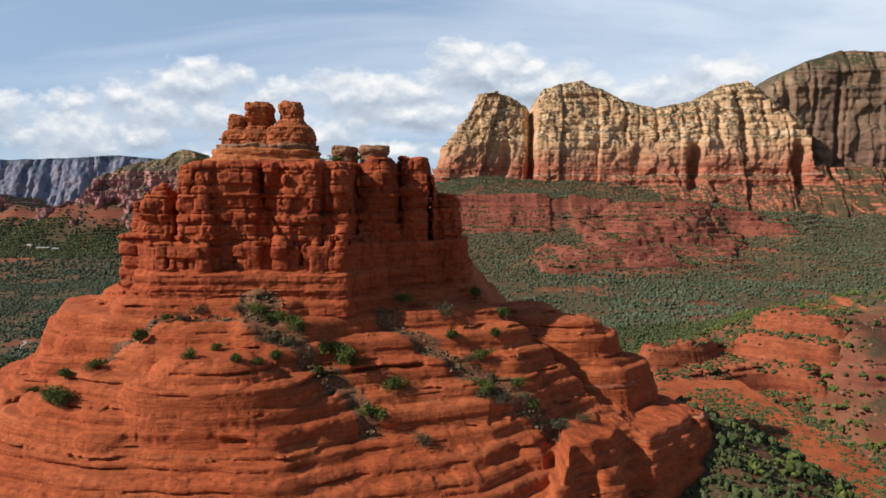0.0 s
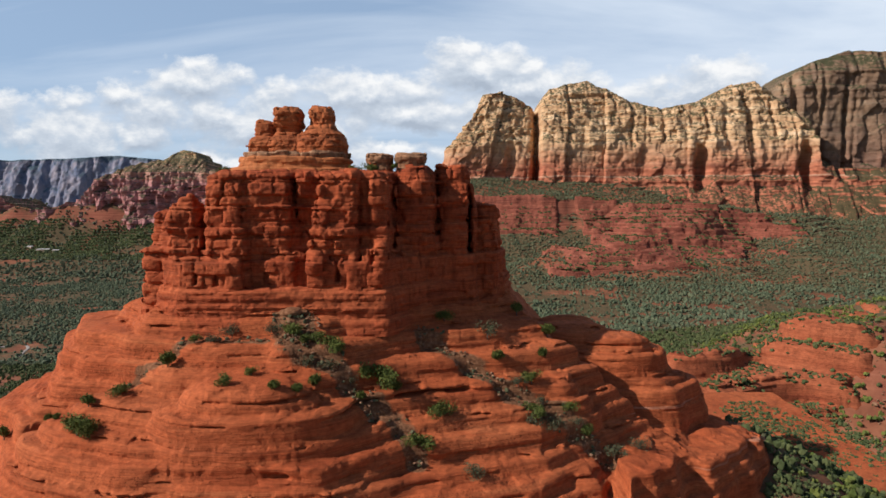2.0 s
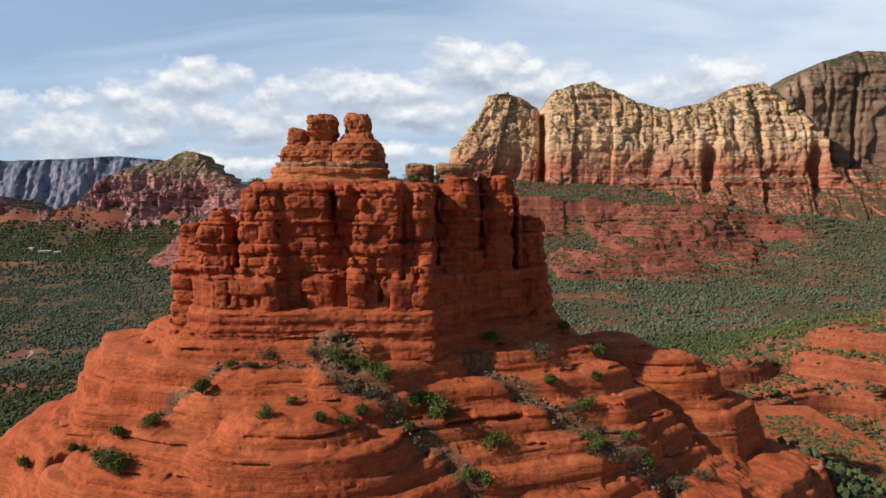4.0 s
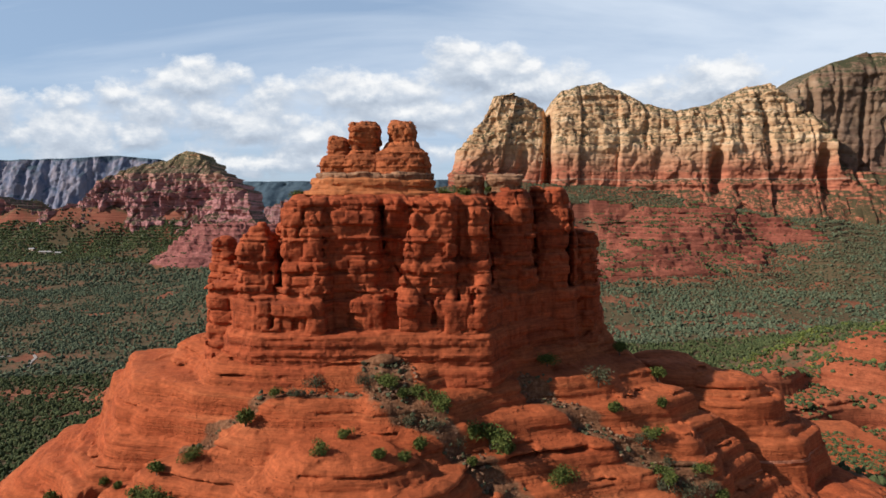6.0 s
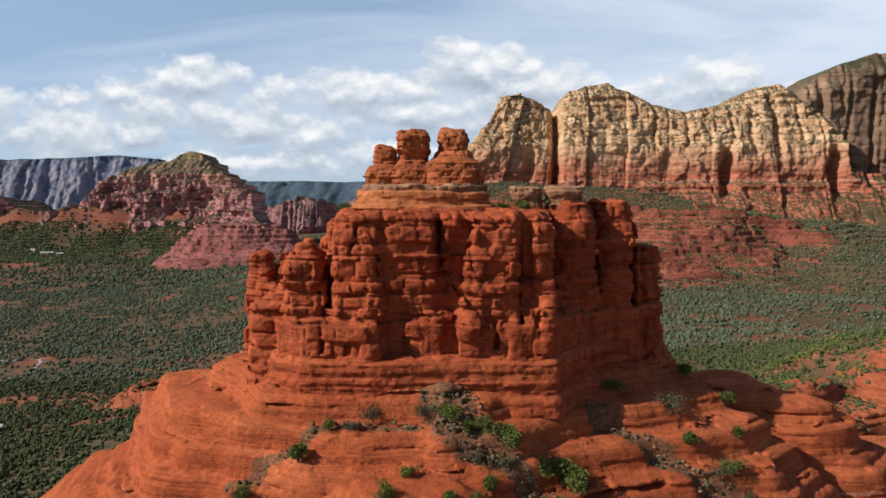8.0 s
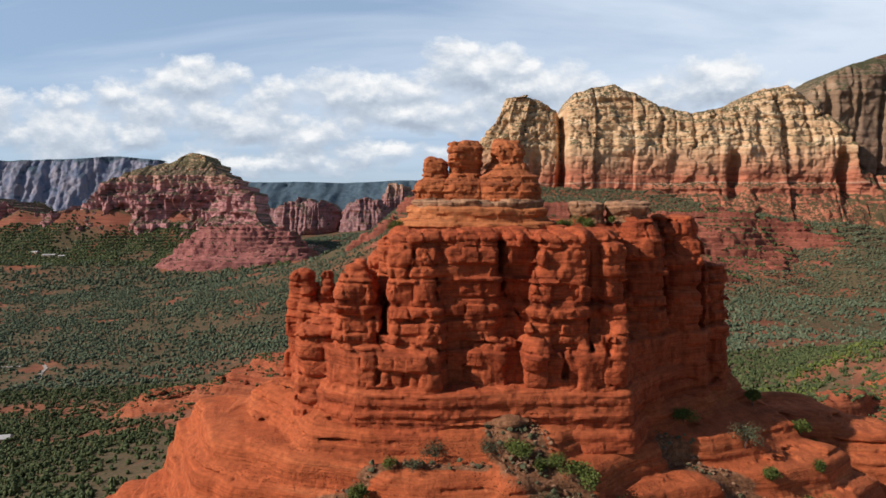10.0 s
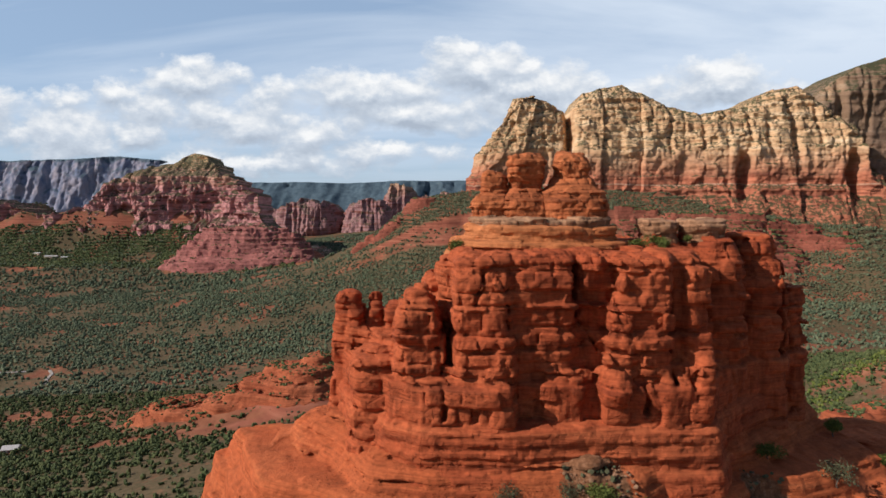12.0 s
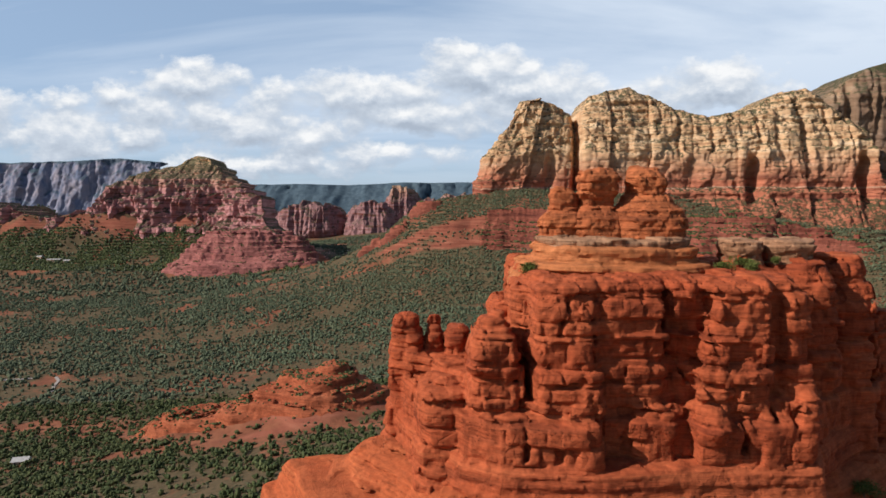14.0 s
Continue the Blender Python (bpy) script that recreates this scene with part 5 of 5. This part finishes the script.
def listed(points, rough, scale, seed):
    def top(s, x, y):
        xs, zs = zip(*points)
        return np.interp(x, xs, zs) + rough * fractal(x / scale, y / scale, 0 * x, 4, seed)

    return top


far = thing("far_cliffs", "hazy grey cliffs of a distant flat-topped mesa", "mesa", (-2900, 4300, 50))
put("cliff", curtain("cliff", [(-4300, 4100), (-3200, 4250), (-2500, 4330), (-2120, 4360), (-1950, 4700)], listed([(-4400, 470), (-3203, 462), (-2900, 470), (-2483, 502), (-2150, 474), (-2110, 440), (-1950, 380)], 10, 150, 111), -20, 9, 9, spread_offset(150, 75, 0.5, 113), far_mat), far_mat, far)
plateau = thing("far_plateau", "dark forested plateau along the horizon", "plateau", (-500, 4600, 50))
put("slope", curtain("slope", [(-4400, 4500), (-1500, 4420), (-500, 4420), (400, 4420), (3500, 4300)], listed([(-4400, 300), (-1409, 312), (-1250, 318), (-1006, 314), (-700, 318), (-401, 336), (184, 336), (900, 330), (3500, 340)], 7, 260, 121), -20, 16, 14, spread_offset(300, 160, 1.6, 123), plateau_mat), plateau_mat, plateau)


def lone_butte(path, tops, seed, material, label):
    xs = [p[0] for p in path]
    b = thing("far_butte", label, "butte", (sum(xs) / len(xs), path[0][1], 20))
    put("cliff", curtain("cliff", path, listed([(a, 60 + (z - 60) * 0.86) for a, z in tops], 20, 24, seed), -10, 4, 4, spread_offset(40, 30, 0.25, seed + 1), material), material, b)


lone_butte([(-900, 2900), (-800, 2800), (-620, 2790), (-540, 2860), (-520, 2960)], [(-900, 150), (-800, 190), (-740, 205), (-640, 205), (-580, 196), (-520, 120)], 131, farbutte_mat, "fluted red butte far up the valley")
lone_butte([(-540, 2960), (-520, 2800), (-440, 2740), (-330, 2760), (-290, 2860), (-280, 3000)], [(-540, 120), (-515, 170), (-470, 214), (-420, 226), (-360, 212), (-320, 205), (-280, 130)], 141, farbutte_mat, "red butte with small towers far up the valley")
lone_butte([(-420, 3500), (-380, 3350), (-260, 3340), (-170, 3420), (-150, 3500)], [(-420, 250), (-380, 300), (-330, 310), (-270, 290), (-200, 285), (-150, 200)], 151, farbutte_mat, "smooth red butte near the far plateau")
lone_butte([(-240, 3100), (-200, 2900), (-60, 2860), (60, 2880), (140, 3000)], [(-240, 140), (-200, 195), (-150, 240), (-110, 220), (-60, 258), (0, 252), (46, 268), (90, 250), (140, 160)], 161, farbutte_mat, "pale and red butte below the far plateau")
lone_butte([(-170, 1360), (-158, 1300), (-120, 1280), (-92, 1290), (-80, 1350)], [(-170, 128), (-158, 146), (-135, 150), (-120, 146), (-112, 172), (-95, 174), (-85, 150), (-80, 120)], 171, ridge_mat, "small red tower at the valley's edge")

# ---- plants on the butte ----


def leaf_crown(rng, height, spread, count, size, base=0.12):
    """Many small leaf sprays on a lumpy, gappy crown, as triangles."""
    lobes = [(rng.normal(0, spread * 0.28), rng.normal(0, spread * 0.28), height * (0.35 + 0.5 * rng.random()), spread * (0.28 + 0.22 * rng.random())) for _ in range(7)]
    lobes.append((0, 0, height * 0.72, spread * 0.34))
    k = rng.integers(0, len(lobes), count)
    lo = np.array(lobes)[k]
    d = rng.normal(size=(count, 3))
    d /= np.linalg.norm(d, axis=1)[:, None]
    r = lo[:, 3] * rng.random(count) ** 0.4
    c = lo[:, :3] + d * r[:, None] * np.array([1, 1, 0.85])
    c[:, 2] = np.maximum(c[:, 2], height * base)
    a, b = rng.normal(size=(count, 3)), rng.normal(size=(count, 3))
    a, b = (v / np.linalg.norm(v, axis=1)[:, None] * size * (0.6 + 0.8 * rng.random(count))[:, None] for v in (a, b))
    v = np.stack([c - a * 0.5 - b * 0.3, c + a * 0.5 - b * 0.3, c + b * 0.8], 1).reshape(-1, 3)
    return v, np.arange(count * 3).reshape(-1, 3), lobes


def limb(bm, a, b, ra, rb, sides=6):
    a, b = Vector(a), Vector(b)
    m = (b - a).to_track_quat("Z", "Y").to_matrix()
    rings = []
    for p, r in ((a, ra), ((a + b) / 2 + Vector((0.06, -0.05, 0)), (ra + rb) / 2), (b, rb)):
        rings.append([bm.verts.new(p + m @ Vector((r * math.cos(t), r * math.sin(t), 0))) for t in (2 * math.pi * i / sides for i in range(sides))])
    for lo, hi in zip(rings, rings[1:]):
        for i in range(sides):
            bm.faces.new((lo[i], lo[(i + 1) % sides], hi[(i + 1) % sides], hi[i]))


def make_bush(name, seed, leaf, label, category, count=1500, spread=1.0, size=0.10):
    """A bush one metre high with a short forked trunk, to be scaled where it grows."""
    rng = np.random.default_rng(seed)
    ob = thing(name, label, category)
    v, f, lobes = leaf_crown(rng, 1.0, spread, count, size)
    bm = bmesh.new()
    limb(bm, (0, 0, -0.12), (0.02, 0.01, 0.25), 0.05, 0.04)
    for x, y, z, r in lobes[:5]:
        limb(bm, (0.02, 0.01, 0.22), (x * 0.8, y * 0.8, z), 0.032, 0.012, 5)
    part("trunk", bm, bark, ob)
    put("crown", mesh_of("crown", v, f, False), leaf, ob)
    return ob


JUNIPER = "dark green juniper bush rooted in a slickrock crack"
SAGE = "grey-green dry scrub bush on rocky rubble"
junipers = [make_bush("juniper_bush", 200 + n, juniper_leaf, JUNIPER, "bush", 1500, 0.95 + 0.15 * n, 0.10) for n in range(3)]
sages = [make_bush("scrub_bush", 210 + n, sage_leaf, SAGE, "bush", 900, 1.3, 0.09) for n in range(2)]
for ob in junipers + sages:
    tagged(ob, group="bushes on the butte")

# x, y, height
LEFT_BUSHES = [(-81.3, 155.3, 5.0), (-91.9, 151.9, 3.2), (-98.4, 149.6, 3.6), (-116.1, 161.3, 3.3), (-98.3, 144.2, 5.4), (-94.9, 143.1, 4.1), (-129.1, 162.2, 4.2), (-62.8, 143.7, 3.1), (-59.0, 150.8, 2.9), (-51.4, 142.8, 3.3), (-76.0, 158.8, 2.2)]
MID_BUSHES = [(-43.7, 150.3, 3.7), (-32.5, 151.4, 3.1), (-47.7, 157.4, 3.2), (-40.5, 156.8, 4.9), (-28.6, 156.8, 7.0), (-32.1, 156.1, 3.7), (-24.2, 156.1, 3.2), (-18.9, 147.0, 4.8), (-46.6, 144.4, 2.8), (-12.9, 154.2, 4.4), (-51.9, 160.8, 3.6), (-44.5, 158.3, 2.6)]
RIGHT_BUSHES = [(2.7, 168.9, 4.1), (11.6, 165.7, 3.7), (11.6, 160.0, 3.7), (21.0, 162.4, 4.1), (25.3, 161.3, 3.8), (10.7, 191.8, 4.6), (19.4, 186.2, 4.6), (27.5, 193.4, 2.5), (15.5, 173.1, 3.6), (-11.9, 178.4, 3.3)]
SCRUB = [(-67.4, 161.2, 3.1), (-56.7, 161.9, 2.7), (15.8, 157.6, 3.4), (9.6, 157.6, 3.7), (33.1, 160.9, 3.3), (39.9, 162.7, 3.0), (-4.6, 144.4, 2.8), (0.4, 175.0, 4.2), (-46.4, 153.8, 2.3), (-35.5, 154.1, 2.3), (7.8, 164.9, 2.5), (-71.4, 158.0, 2.1), (-40.9, 154.1, 2.0)]
TOP_BUSHES = [(-33.6, 185.6, 190.4, 2.6), (-26.8, 186.5, 191.6, 1.6), (-76.0, 184.5, 189.6, 2.4), (-38.6, 184.0, 190.4, 2.0), (-17.4, 187.0, 188.4, 1.8)]
spot = np.random.default_rng(77)


def base_at(x, y):
    return float(base_height(np.array([[x]]), np.array([[y]]))[0, 0])


def plant(kinds, x, y, z, height):
    src = kinds[int(spot.integers(len(kinds)))]
    m = Matrix.Translation((x, y, z)) @ Matrix.Rotation(spot.random() * 6.28, 4, "Z") @ Matrix.Diagonal((height * (0.85 + 0.4 * spot.random()), height * (0.85 + 0.4 * spot.random()), height, 1))
    ob = copy_thing(src, m)
    ob.matrix_basis = m


for x, y, h in LEFT_BUSHES + MID_BUSHES + RIGHT_BUSHES:
    plant(junipers, x, y, base_at(x, y) - 0.5, h * 0.8)
for x, y, h in SCRUB:
    plant(sages, x, y, base_at(x, y) - 0.5, h)
for x, y, z, h in TOP_BUSHES:
    plant(junipers, x, y, z, h)
for n, ob in enumerate(junipers):
    ob.matrix_basis = Matrix.Translation((-108 + 5 * n, 152 - 3 * n, base_at(-108 + 5 * n, 152 - 3 * n) - 0.3)) @ Matrix.Scale(1.8, 4)
for n, ob in enumerate(sages):
    ob.matrix_basis = Matrix.Translation((14 + 9 * n, 163 - 2 * n, base_at(14 + 9 * n, 163 - 2 * n) - 0.3)) @ Matrix.Scale(2.0, 4)

# ---- woods, scrub and stones of the open country ----
ICO_V = np.array([(0, 0, 1)] + [(0.894 * math.cos(t), 0.894 * math.sin(t), 0.447) for t in (2 * math.pi * i / 5 for i in range(5))] + [(0.894 * math.cos(t), 0.894 * math.sin(t), -0.447) for t in (2 * math.pi * (i + 0.5) / 5 for i in range(5))] + [(0, 0, -1)])
ICO_F = np.array([(0, i + 1, (i + 1) % 5 + 1) for i in range(5)] + [(i + 1, i + 6, (i + 1) % 5 + 1) for i in range(5)] + [((i + 1) % 5 + 1, i + 6, (i + 1) % 5 + 6) for i in range(5)] + [(11, (i + 1) % 5 + 6, i + 6) for i in range(5)])


def clumps(name, x, y, z, width, height, seed, jitter=0.35, smooth=False):
    """Uneven little crowns or stones, one closed island each, in one mesh."""
    rng = np.random.default_rng(seed)
    n = len(x)
    v = ICO_V[None] * (1 + jitter * (2 * rng.random((n, 12, 1)) - 1)) + 0.18 * (2 * rng.random((n, 12, 3)) - 1)
    a = rng.random(n) * 6.283
    c, s = np.cos(a)[:, None], np.sin(a)[:, None]
    vx, vy = v[:, :, 0] * c - v[:, :, 1] * s, v[:, :, 0] * s + v[:, :, 1] * c
    P = np.stack([x[:, None] + vx * width[:, None] / 2, y[:, None] + vy * width[:, None] / 2, z[:, None] + (v[:, :, 2] + 0.72) * height[:, None] / 1.9], -1)
    F = (ICO_F[None] + 12 * np.arange(n)[:, None, None]).reshape(-1, 3)
    return mesh_of(name, P.reshape(-1, 3), F, smooth)


def scatter(seed, count, x0, x1, y0, y1, keep):
    rng = np.random.default_rng(seed)
    x, y = x0 + (x1 - x0) * rng.random(count), y0 + (y1 - y0) * rng.random(count)
    ok = np.abs(x + 40) < 0.95 * y + 140
    x, y = x[ok], y[ok]
    z, bare = ground_height(x, y)
    e = 2.0
    slope = np.hypot(ground_height(x + e, y)[0] - z, ground_height(x, y + e)[0] - z) / e
    clear = outside(x, y, HULL) > 40
    inside_base = np.where((x > -250) & (x < 150) & (y > 60) & (y < 300), base_height(x, y), -99) > z - 0.5
    m = (rng.random(len(x)) < keep(x, y, bare, slope)) & clear & ~inside_base & ((y < mesa_front(x) - 6) | (x < -110))
    return x[m], y[m], z[m], rng.random(m.sum())


def wood_density(x, y, bare, slope):
    grove = np.clip(0.80 + 1.7 * fractal(x / 70, y / 70, 0 * x, 3, 301), 0.12, 1)
    bench = np.clip((y - (mesa_front(x) - 330)) / 120, 0, 1) * step((x + 150) / 85)
    return grove * (1 - 0.62 * bench) * (1 - np.clip(bare * 1.6, 0, 0.97)) * np.clip(1.35 - slope * 0.9, 0.08, 1)


def wood(name, seed, count, box, size, label, lobes=1, leaf=wood_leaf):
    x, y, z, r = scatter(seed, count, *box, wood_density)
    w = size * (0.55 + 0.75 * r)
    h = w * (0.75 + 0.5 * np.random.default_rng(seed + 1).random(len(x)))
    if lobes > 1:
        g = np.random.default_rng(seed + 2)
        k = np.repeat(np.arange(len(x)), lobes)
        off = g.normal(size=(len(k), 2)) * (w[k] * 0.24)[:, None]
        x, y, z = x[k] + off[:, 0], y[k] + off[:, 1], z[k] + h[k] * 0.25 * g.random(len(k))
        w, h = w[k] * (0.45 + 0.3 * g.random(len(k))), h[k] * (0.5 + 0.35 * g.random(len(k)))
    me = clumps(name, x, y, z - 0.3, w, h, seed + 3)
    ob = put(name, me, leaf)
    tagged(ob, label, "trees", kind="stuff")


wood("juniper_woods", 310, 44000, (-620, 480, 150, 640), 3.5, "dark green juniper and pinyon woods on red soil", 3)
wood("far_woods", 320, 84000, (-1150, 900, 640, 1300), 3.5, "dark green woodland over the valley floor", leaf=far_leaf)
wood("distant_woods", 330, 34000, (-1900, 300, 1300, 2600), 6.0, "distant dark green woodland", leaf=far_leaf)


def scrub_density(x, y, bare, slope):
    return np.clip(0.4 + fractal(x / 30, y / 30, 0 * x, 2, 341), 0.1, 1) * np.clip(1.3 - slope, 0.1, 1)


x, y, z, r = scatter(340, 26000, -500, 600, 150, 1000, scrub_density)
me = clumps("low_scrub", x, y, z - 0.1, 0.8 + 1.4 * r, 0.5 + 0.8 * r, 345, 0.4)
tagged(put("low_scrub", me, sage_leaf), "low dry scrub and grass tufts between the trees", "scrub", kind="stuff")

x, y, z, r = scatter(350, 9000, 120, 420, 230, 560, lambda x, y, b, s: np.clip(1.4 * bell(x, y, 225, 310, 40, 40) + 0.12, 0, 1))
me = clumps("loose_stones", x, y, z - 0.2, 0.6 + 2.6 * r**4, 0.5 + 1.8 * r**4, 355, 0.3)
tagged(put("loose_stones", me, scree_mat), "pale loose boulders and stones on the hillside", "stones", kind="stuff")

# greener brush on the near hillside and in its draw
x, y, z, r = scatter(356, 15000, 70, 420, 170, 520, lambda x, y, b, s: np.clip(0.10 + 2.2 * fractal(x / 34, y / 34, 0 * x, 3, 357) + 0.5 * bell(x, y, 190, 300, 70, 60) + 0.4 * bell(x, y, 120, 215, 60, 60), 0, 1) * (1 - 0.5 * np.clip(b, 0, 1)) * np.clip(1.5 - s, 0.1, 1))
k = np.repeat(np.arange(len(x)), 3)
g = np.random.default_rng(358)
w = (1.0 + 2.2 * r**1.5)[k]
me = clumps("hillside_brush", x[k] + w * 0.4 * g.normal(size=len(k)), y[k] + w * 0.4 * g.normal(size=len(k)), z[k] - 0.2 + 0.25 * w * g.random(len(k)), w * (0.6 + 0.4 * g.random(len(k))), w * (0.55 + 0.5 * g.random(len(k))), 359, 0.4)
tagged(put("hillside_brush", me, juniper_leaf), "yellow-green brush on the near red hillside", "brush", kind="stuff")

# brush round the east foot of the butte
g = np.random.default_rng(365)
x, y = 62 + 108 * g.random(15000), 105 + 190 * g.random(15000)
lie = lambda x, y: np.maximum(ground_height(x, y)[0], base_height(x, y))
z = lie(x, y)
slope = np.hypot(lie(x + 1.5, y) - z, lie(x, y + 1.5) - z) / 1.5
m = (z < 104) & (slope < 0.9) & (g.random(len(x)) < np.clip(0.35 + 1.6 * fractal(x / 22, y / 22, 0 * x, 3, 366), 0.03, 0.9))
x, y, z = x[m], y[m], z[m]
k = np.repeat(np.arange(len(x)), 3)
w = (0.5 + 1.3 * g.random(len(x)) ** 2.0)[k]
me = clumps("foot_brush", x[k] + w * 0.35 * g.normal(size=len(k)), y[k] + w * 0.35 * g.normal(size=len(k)), z[k] - 0.2 + 0.2 * w * g.random(len(k)), w * (0.6 + 0.4 * g.random(len(k))), w * (0.5 + 0.5 * g.random(len(k))), 367, 0.4)
tagged(put("foot_brush", me, wood_leaf), "green brush round the foot of the butte", "brush", kind="stuff")

# rubble and tufts in the gullies of the butte
g = np.random.default_rng(360)
x, y = -115 + 160 * g.random(60000), 132 + 42 * g.random(60000)
cov = base_scree(x, y)[1]
m = g.random(len(x)) < np.clip(cov - 0.25, 0, 1) * 0.35
x, y = x[m], y[m]
z = base_height(x, y)
half = 3 * len(x) // 4
r = g.random(len(x))
me = clumps("gully_rubble", x[:half], y[:half], z[:half] - 0.15, 0.25 + 0.9 * r[:half] ** 3, 0.2 + 0.6 * r[:half] ** 3, 361, 0.3)
tagged(put("gully_rubble", me, scree_mat), "grey stones lying in the gullies of the butte", "stones", kind="stuff")
me = clumps("gully_tufts", x[half:], y[half:], z[half:] - 0.1, 0.4 + 0.8 * r[half:], 0.3 + 0.6 * r[half:], 362, 0.45)
tagged(put("gully_tufts", me, sage_leaf), "dry tufts and small plants in the gullies", "plants", kind="stuff")

# shrubs on the slopes and ledges of the mesa
g = np.random.default_rng(370)
n = 32000
x = -230 + 1170 * g.random(n)
y = mesa_front(x) - 6 - 330 * g.random(n) ** 1.6
z = ground_height(x, y)[0]
flat = np.hypot(ground_height(x + 2, y)[0] - z, ground_height(x, y + 2)[0] - z) < 0.8 + 2.4 * g.random(n)
x, y, z, n = x[flat], y[flat], z[flat], flat.sum()
me = clumps("slope_shrubs", x, y, z - 0.4, 1.8 + 3.4 * g.random(n), 1.4 + 2.4 * g.random(n), 371)
tagged(put("slope_shrubs", me, sage_leaf), "grey-green shrubs dotted over the slopes below the mesa", "shrubs", kind="stuff")

# shrubs on the skirts of the ridge
g = np.random.default_rng(374)
n = 30000
x, y = -1750 + 1300 * g.random(n), 1800 - 260 * g.random(n) ** 1.3
z = ground_height(x, y)[0]
m = (z > 12) & (soft(x / 50, y / 50, 0 * x, 376) + 0.25 * g.random(n) > 0.42)
x, y, z, n = x[m], y[m], z[m], m.sum()
me = clumps("ridge_shrubs", x, y, z - 0.6, 3.0 + 5.0 * g.random(n), 2.4 + 3.4 * g.random(n), 375)
tagged(put("ridge_shrubs", me, wood_leaf), "dark shrubs dotted over the slopes below the ridge", "shrubs", kind="stuff")

# scrub on the ledges
g = np.random.default_rng(380)
p = np.concatenate([q for q, u in LEDGE_SPOTS])
big = np.concatenate([np.full(len(q), u) for q, u in LEDGE_SPOTS])
w = (0.9 + 1.3 * g.random(len(p))) * (0.6 + 0.5 * big)
me = clumps("ledge_scrub", p[:, 0], p[:, 1], p[:, 2] - 0.3, w, w * (0.6 + 0.4 * g.random(len(p))), 381)
tagged(put("ledge_scrub", me, wood_leaf), "small dark shrubs growing on the rock ledges", "shrubs", kind="stuff")

# ---- houses and road in the valley ----


def box(bm, x0, x1, y0, y1, z0, z1):
    v = [bm.verts.new(p) for p in ((x0, y0, z0), (x1, y0, z0), (x1, y1, z0), (x0, y1, z0), (x0, y0, z1), (x1, y0, z1), (x1, y1, z1), (x0, y1, z1))]
    for f in ((0, 3, 2, 1), (4, 5, 6, 7), (0, 1, 5, 4), (1, 2, 6, 5), (2, 3, 7, 6), (3, 0, 4, 7)):
        bm.faces.new([v[i] for i in f])


def house(x, y, w, d, turn, label):
    z = float(ground_height(np.array([x]), np.array([y]))[0][0])
    ob = thing("house", label, "house", group="houses in the valley")
    bm = bmesh.new()
    box(bm, -w / 2, w / 2, -d / 2, d / 2, -2, 3.2)
    part("wall", bm, wall_mat, ob)
    bm = bmesh.new()
    e = 0.6
    v = [bm.verts.new(p) for p in ((-w / 2 - e, -d / 2 - e, 3.2), (w / 2 + e, -d / 2 - e, 3.2), (w / 2 + e, d / 2 + e, 3.2), (-w / 2 - e, d / 2 + e, 3.2), (-w / 2 - e, 0, 5.4), (w / 2 + e, 0, 5.4))]
    for f in ((0, 1, 5, 4), (2, 3, 4, 5), (0, 4, 3), (1, 2, 5), (0, 3, 2, 1)):
        bm.faces.new([v[i] for i in f])
    part("roof", bm, roof_mat, ob, "pale metal gable roof")
    for k in (-0.3, 0.05, 0.32):
        bm = bmesh.new()
        box(bm, k * w - 0.8, k * w + 0.8, -d / 2 - 0.05, -d / 2 + 0.05, 1.0, 2.3)
        part("window", bm, glass_mat, ob)
    ob.matrix_basis = pose(x, y, z, 0, 0, turn)


house(-393, 480, 10, 7, 12, "small tan house with a pale roof among trees")
house(-1160, 1702, 34, 14, 5, "long low tan house at the edge of the woods")
house(-1205, 1712, 20, 12, -20, "low tan house with a pale roof beneath the ridge")
house(-1120, 1694, 16, 12, 10, "low tan house with a pale roof beneath the ridge")


def lane(name, points, width, label):
    line = []
    for a, b in zip(points, points[1:]):
        n = max(2, int(math.dist(a, b) / 4))
        line += [(a[0] + (b[0] - a[0]) * i / n, a[1] + (b[1] - a[1]) * i / n) for i in range(n)]
    p = np.array(line + [points[-1]])
    t = np.gradient(p, axis=0)
    t /= np.linalg.norm(t, axis=1)[:, None]
    side = np.stack([-t[:, 1], t[:, 0]], 1) * width / 2
    l, r = p + side, p - side
    zl, zr = ground_height(l[:, 0], l[:, 1])[0] + 0.7, ground_height(r[:, 0], r[:, 1])[0] + 0.7
    v = np.concatenate([np.c_[l, zl], np.c_[r, zr], np.c_[l, zl - 2], np.c_[r, zr - 2]])
    n = len(p)
    i = np.arange(n - 1)
    f = np.concatenate([np.stack([i + n, i + n + 1, i + 1, i], 1), np.stack([i, i + 1, i + 2 * n + 1, i + 2 * n], 1), np.stack([i + 3 * n, i + 3 * n + 1, i + n + 1, i + n], 1)])
    tagged(put(name, mesh_of(name, v, f, False), road_mat), label, "road", kind="structure")


lane("road", [(-509, 690), (-522, 712), (-531, 735), (-545, 752)], 3.2, "short stretch of pale road between the trees")
lane("track", [(-660, 735), (-600, 742), (-565, 748)], 4.5, "pale dirt track through the woods")
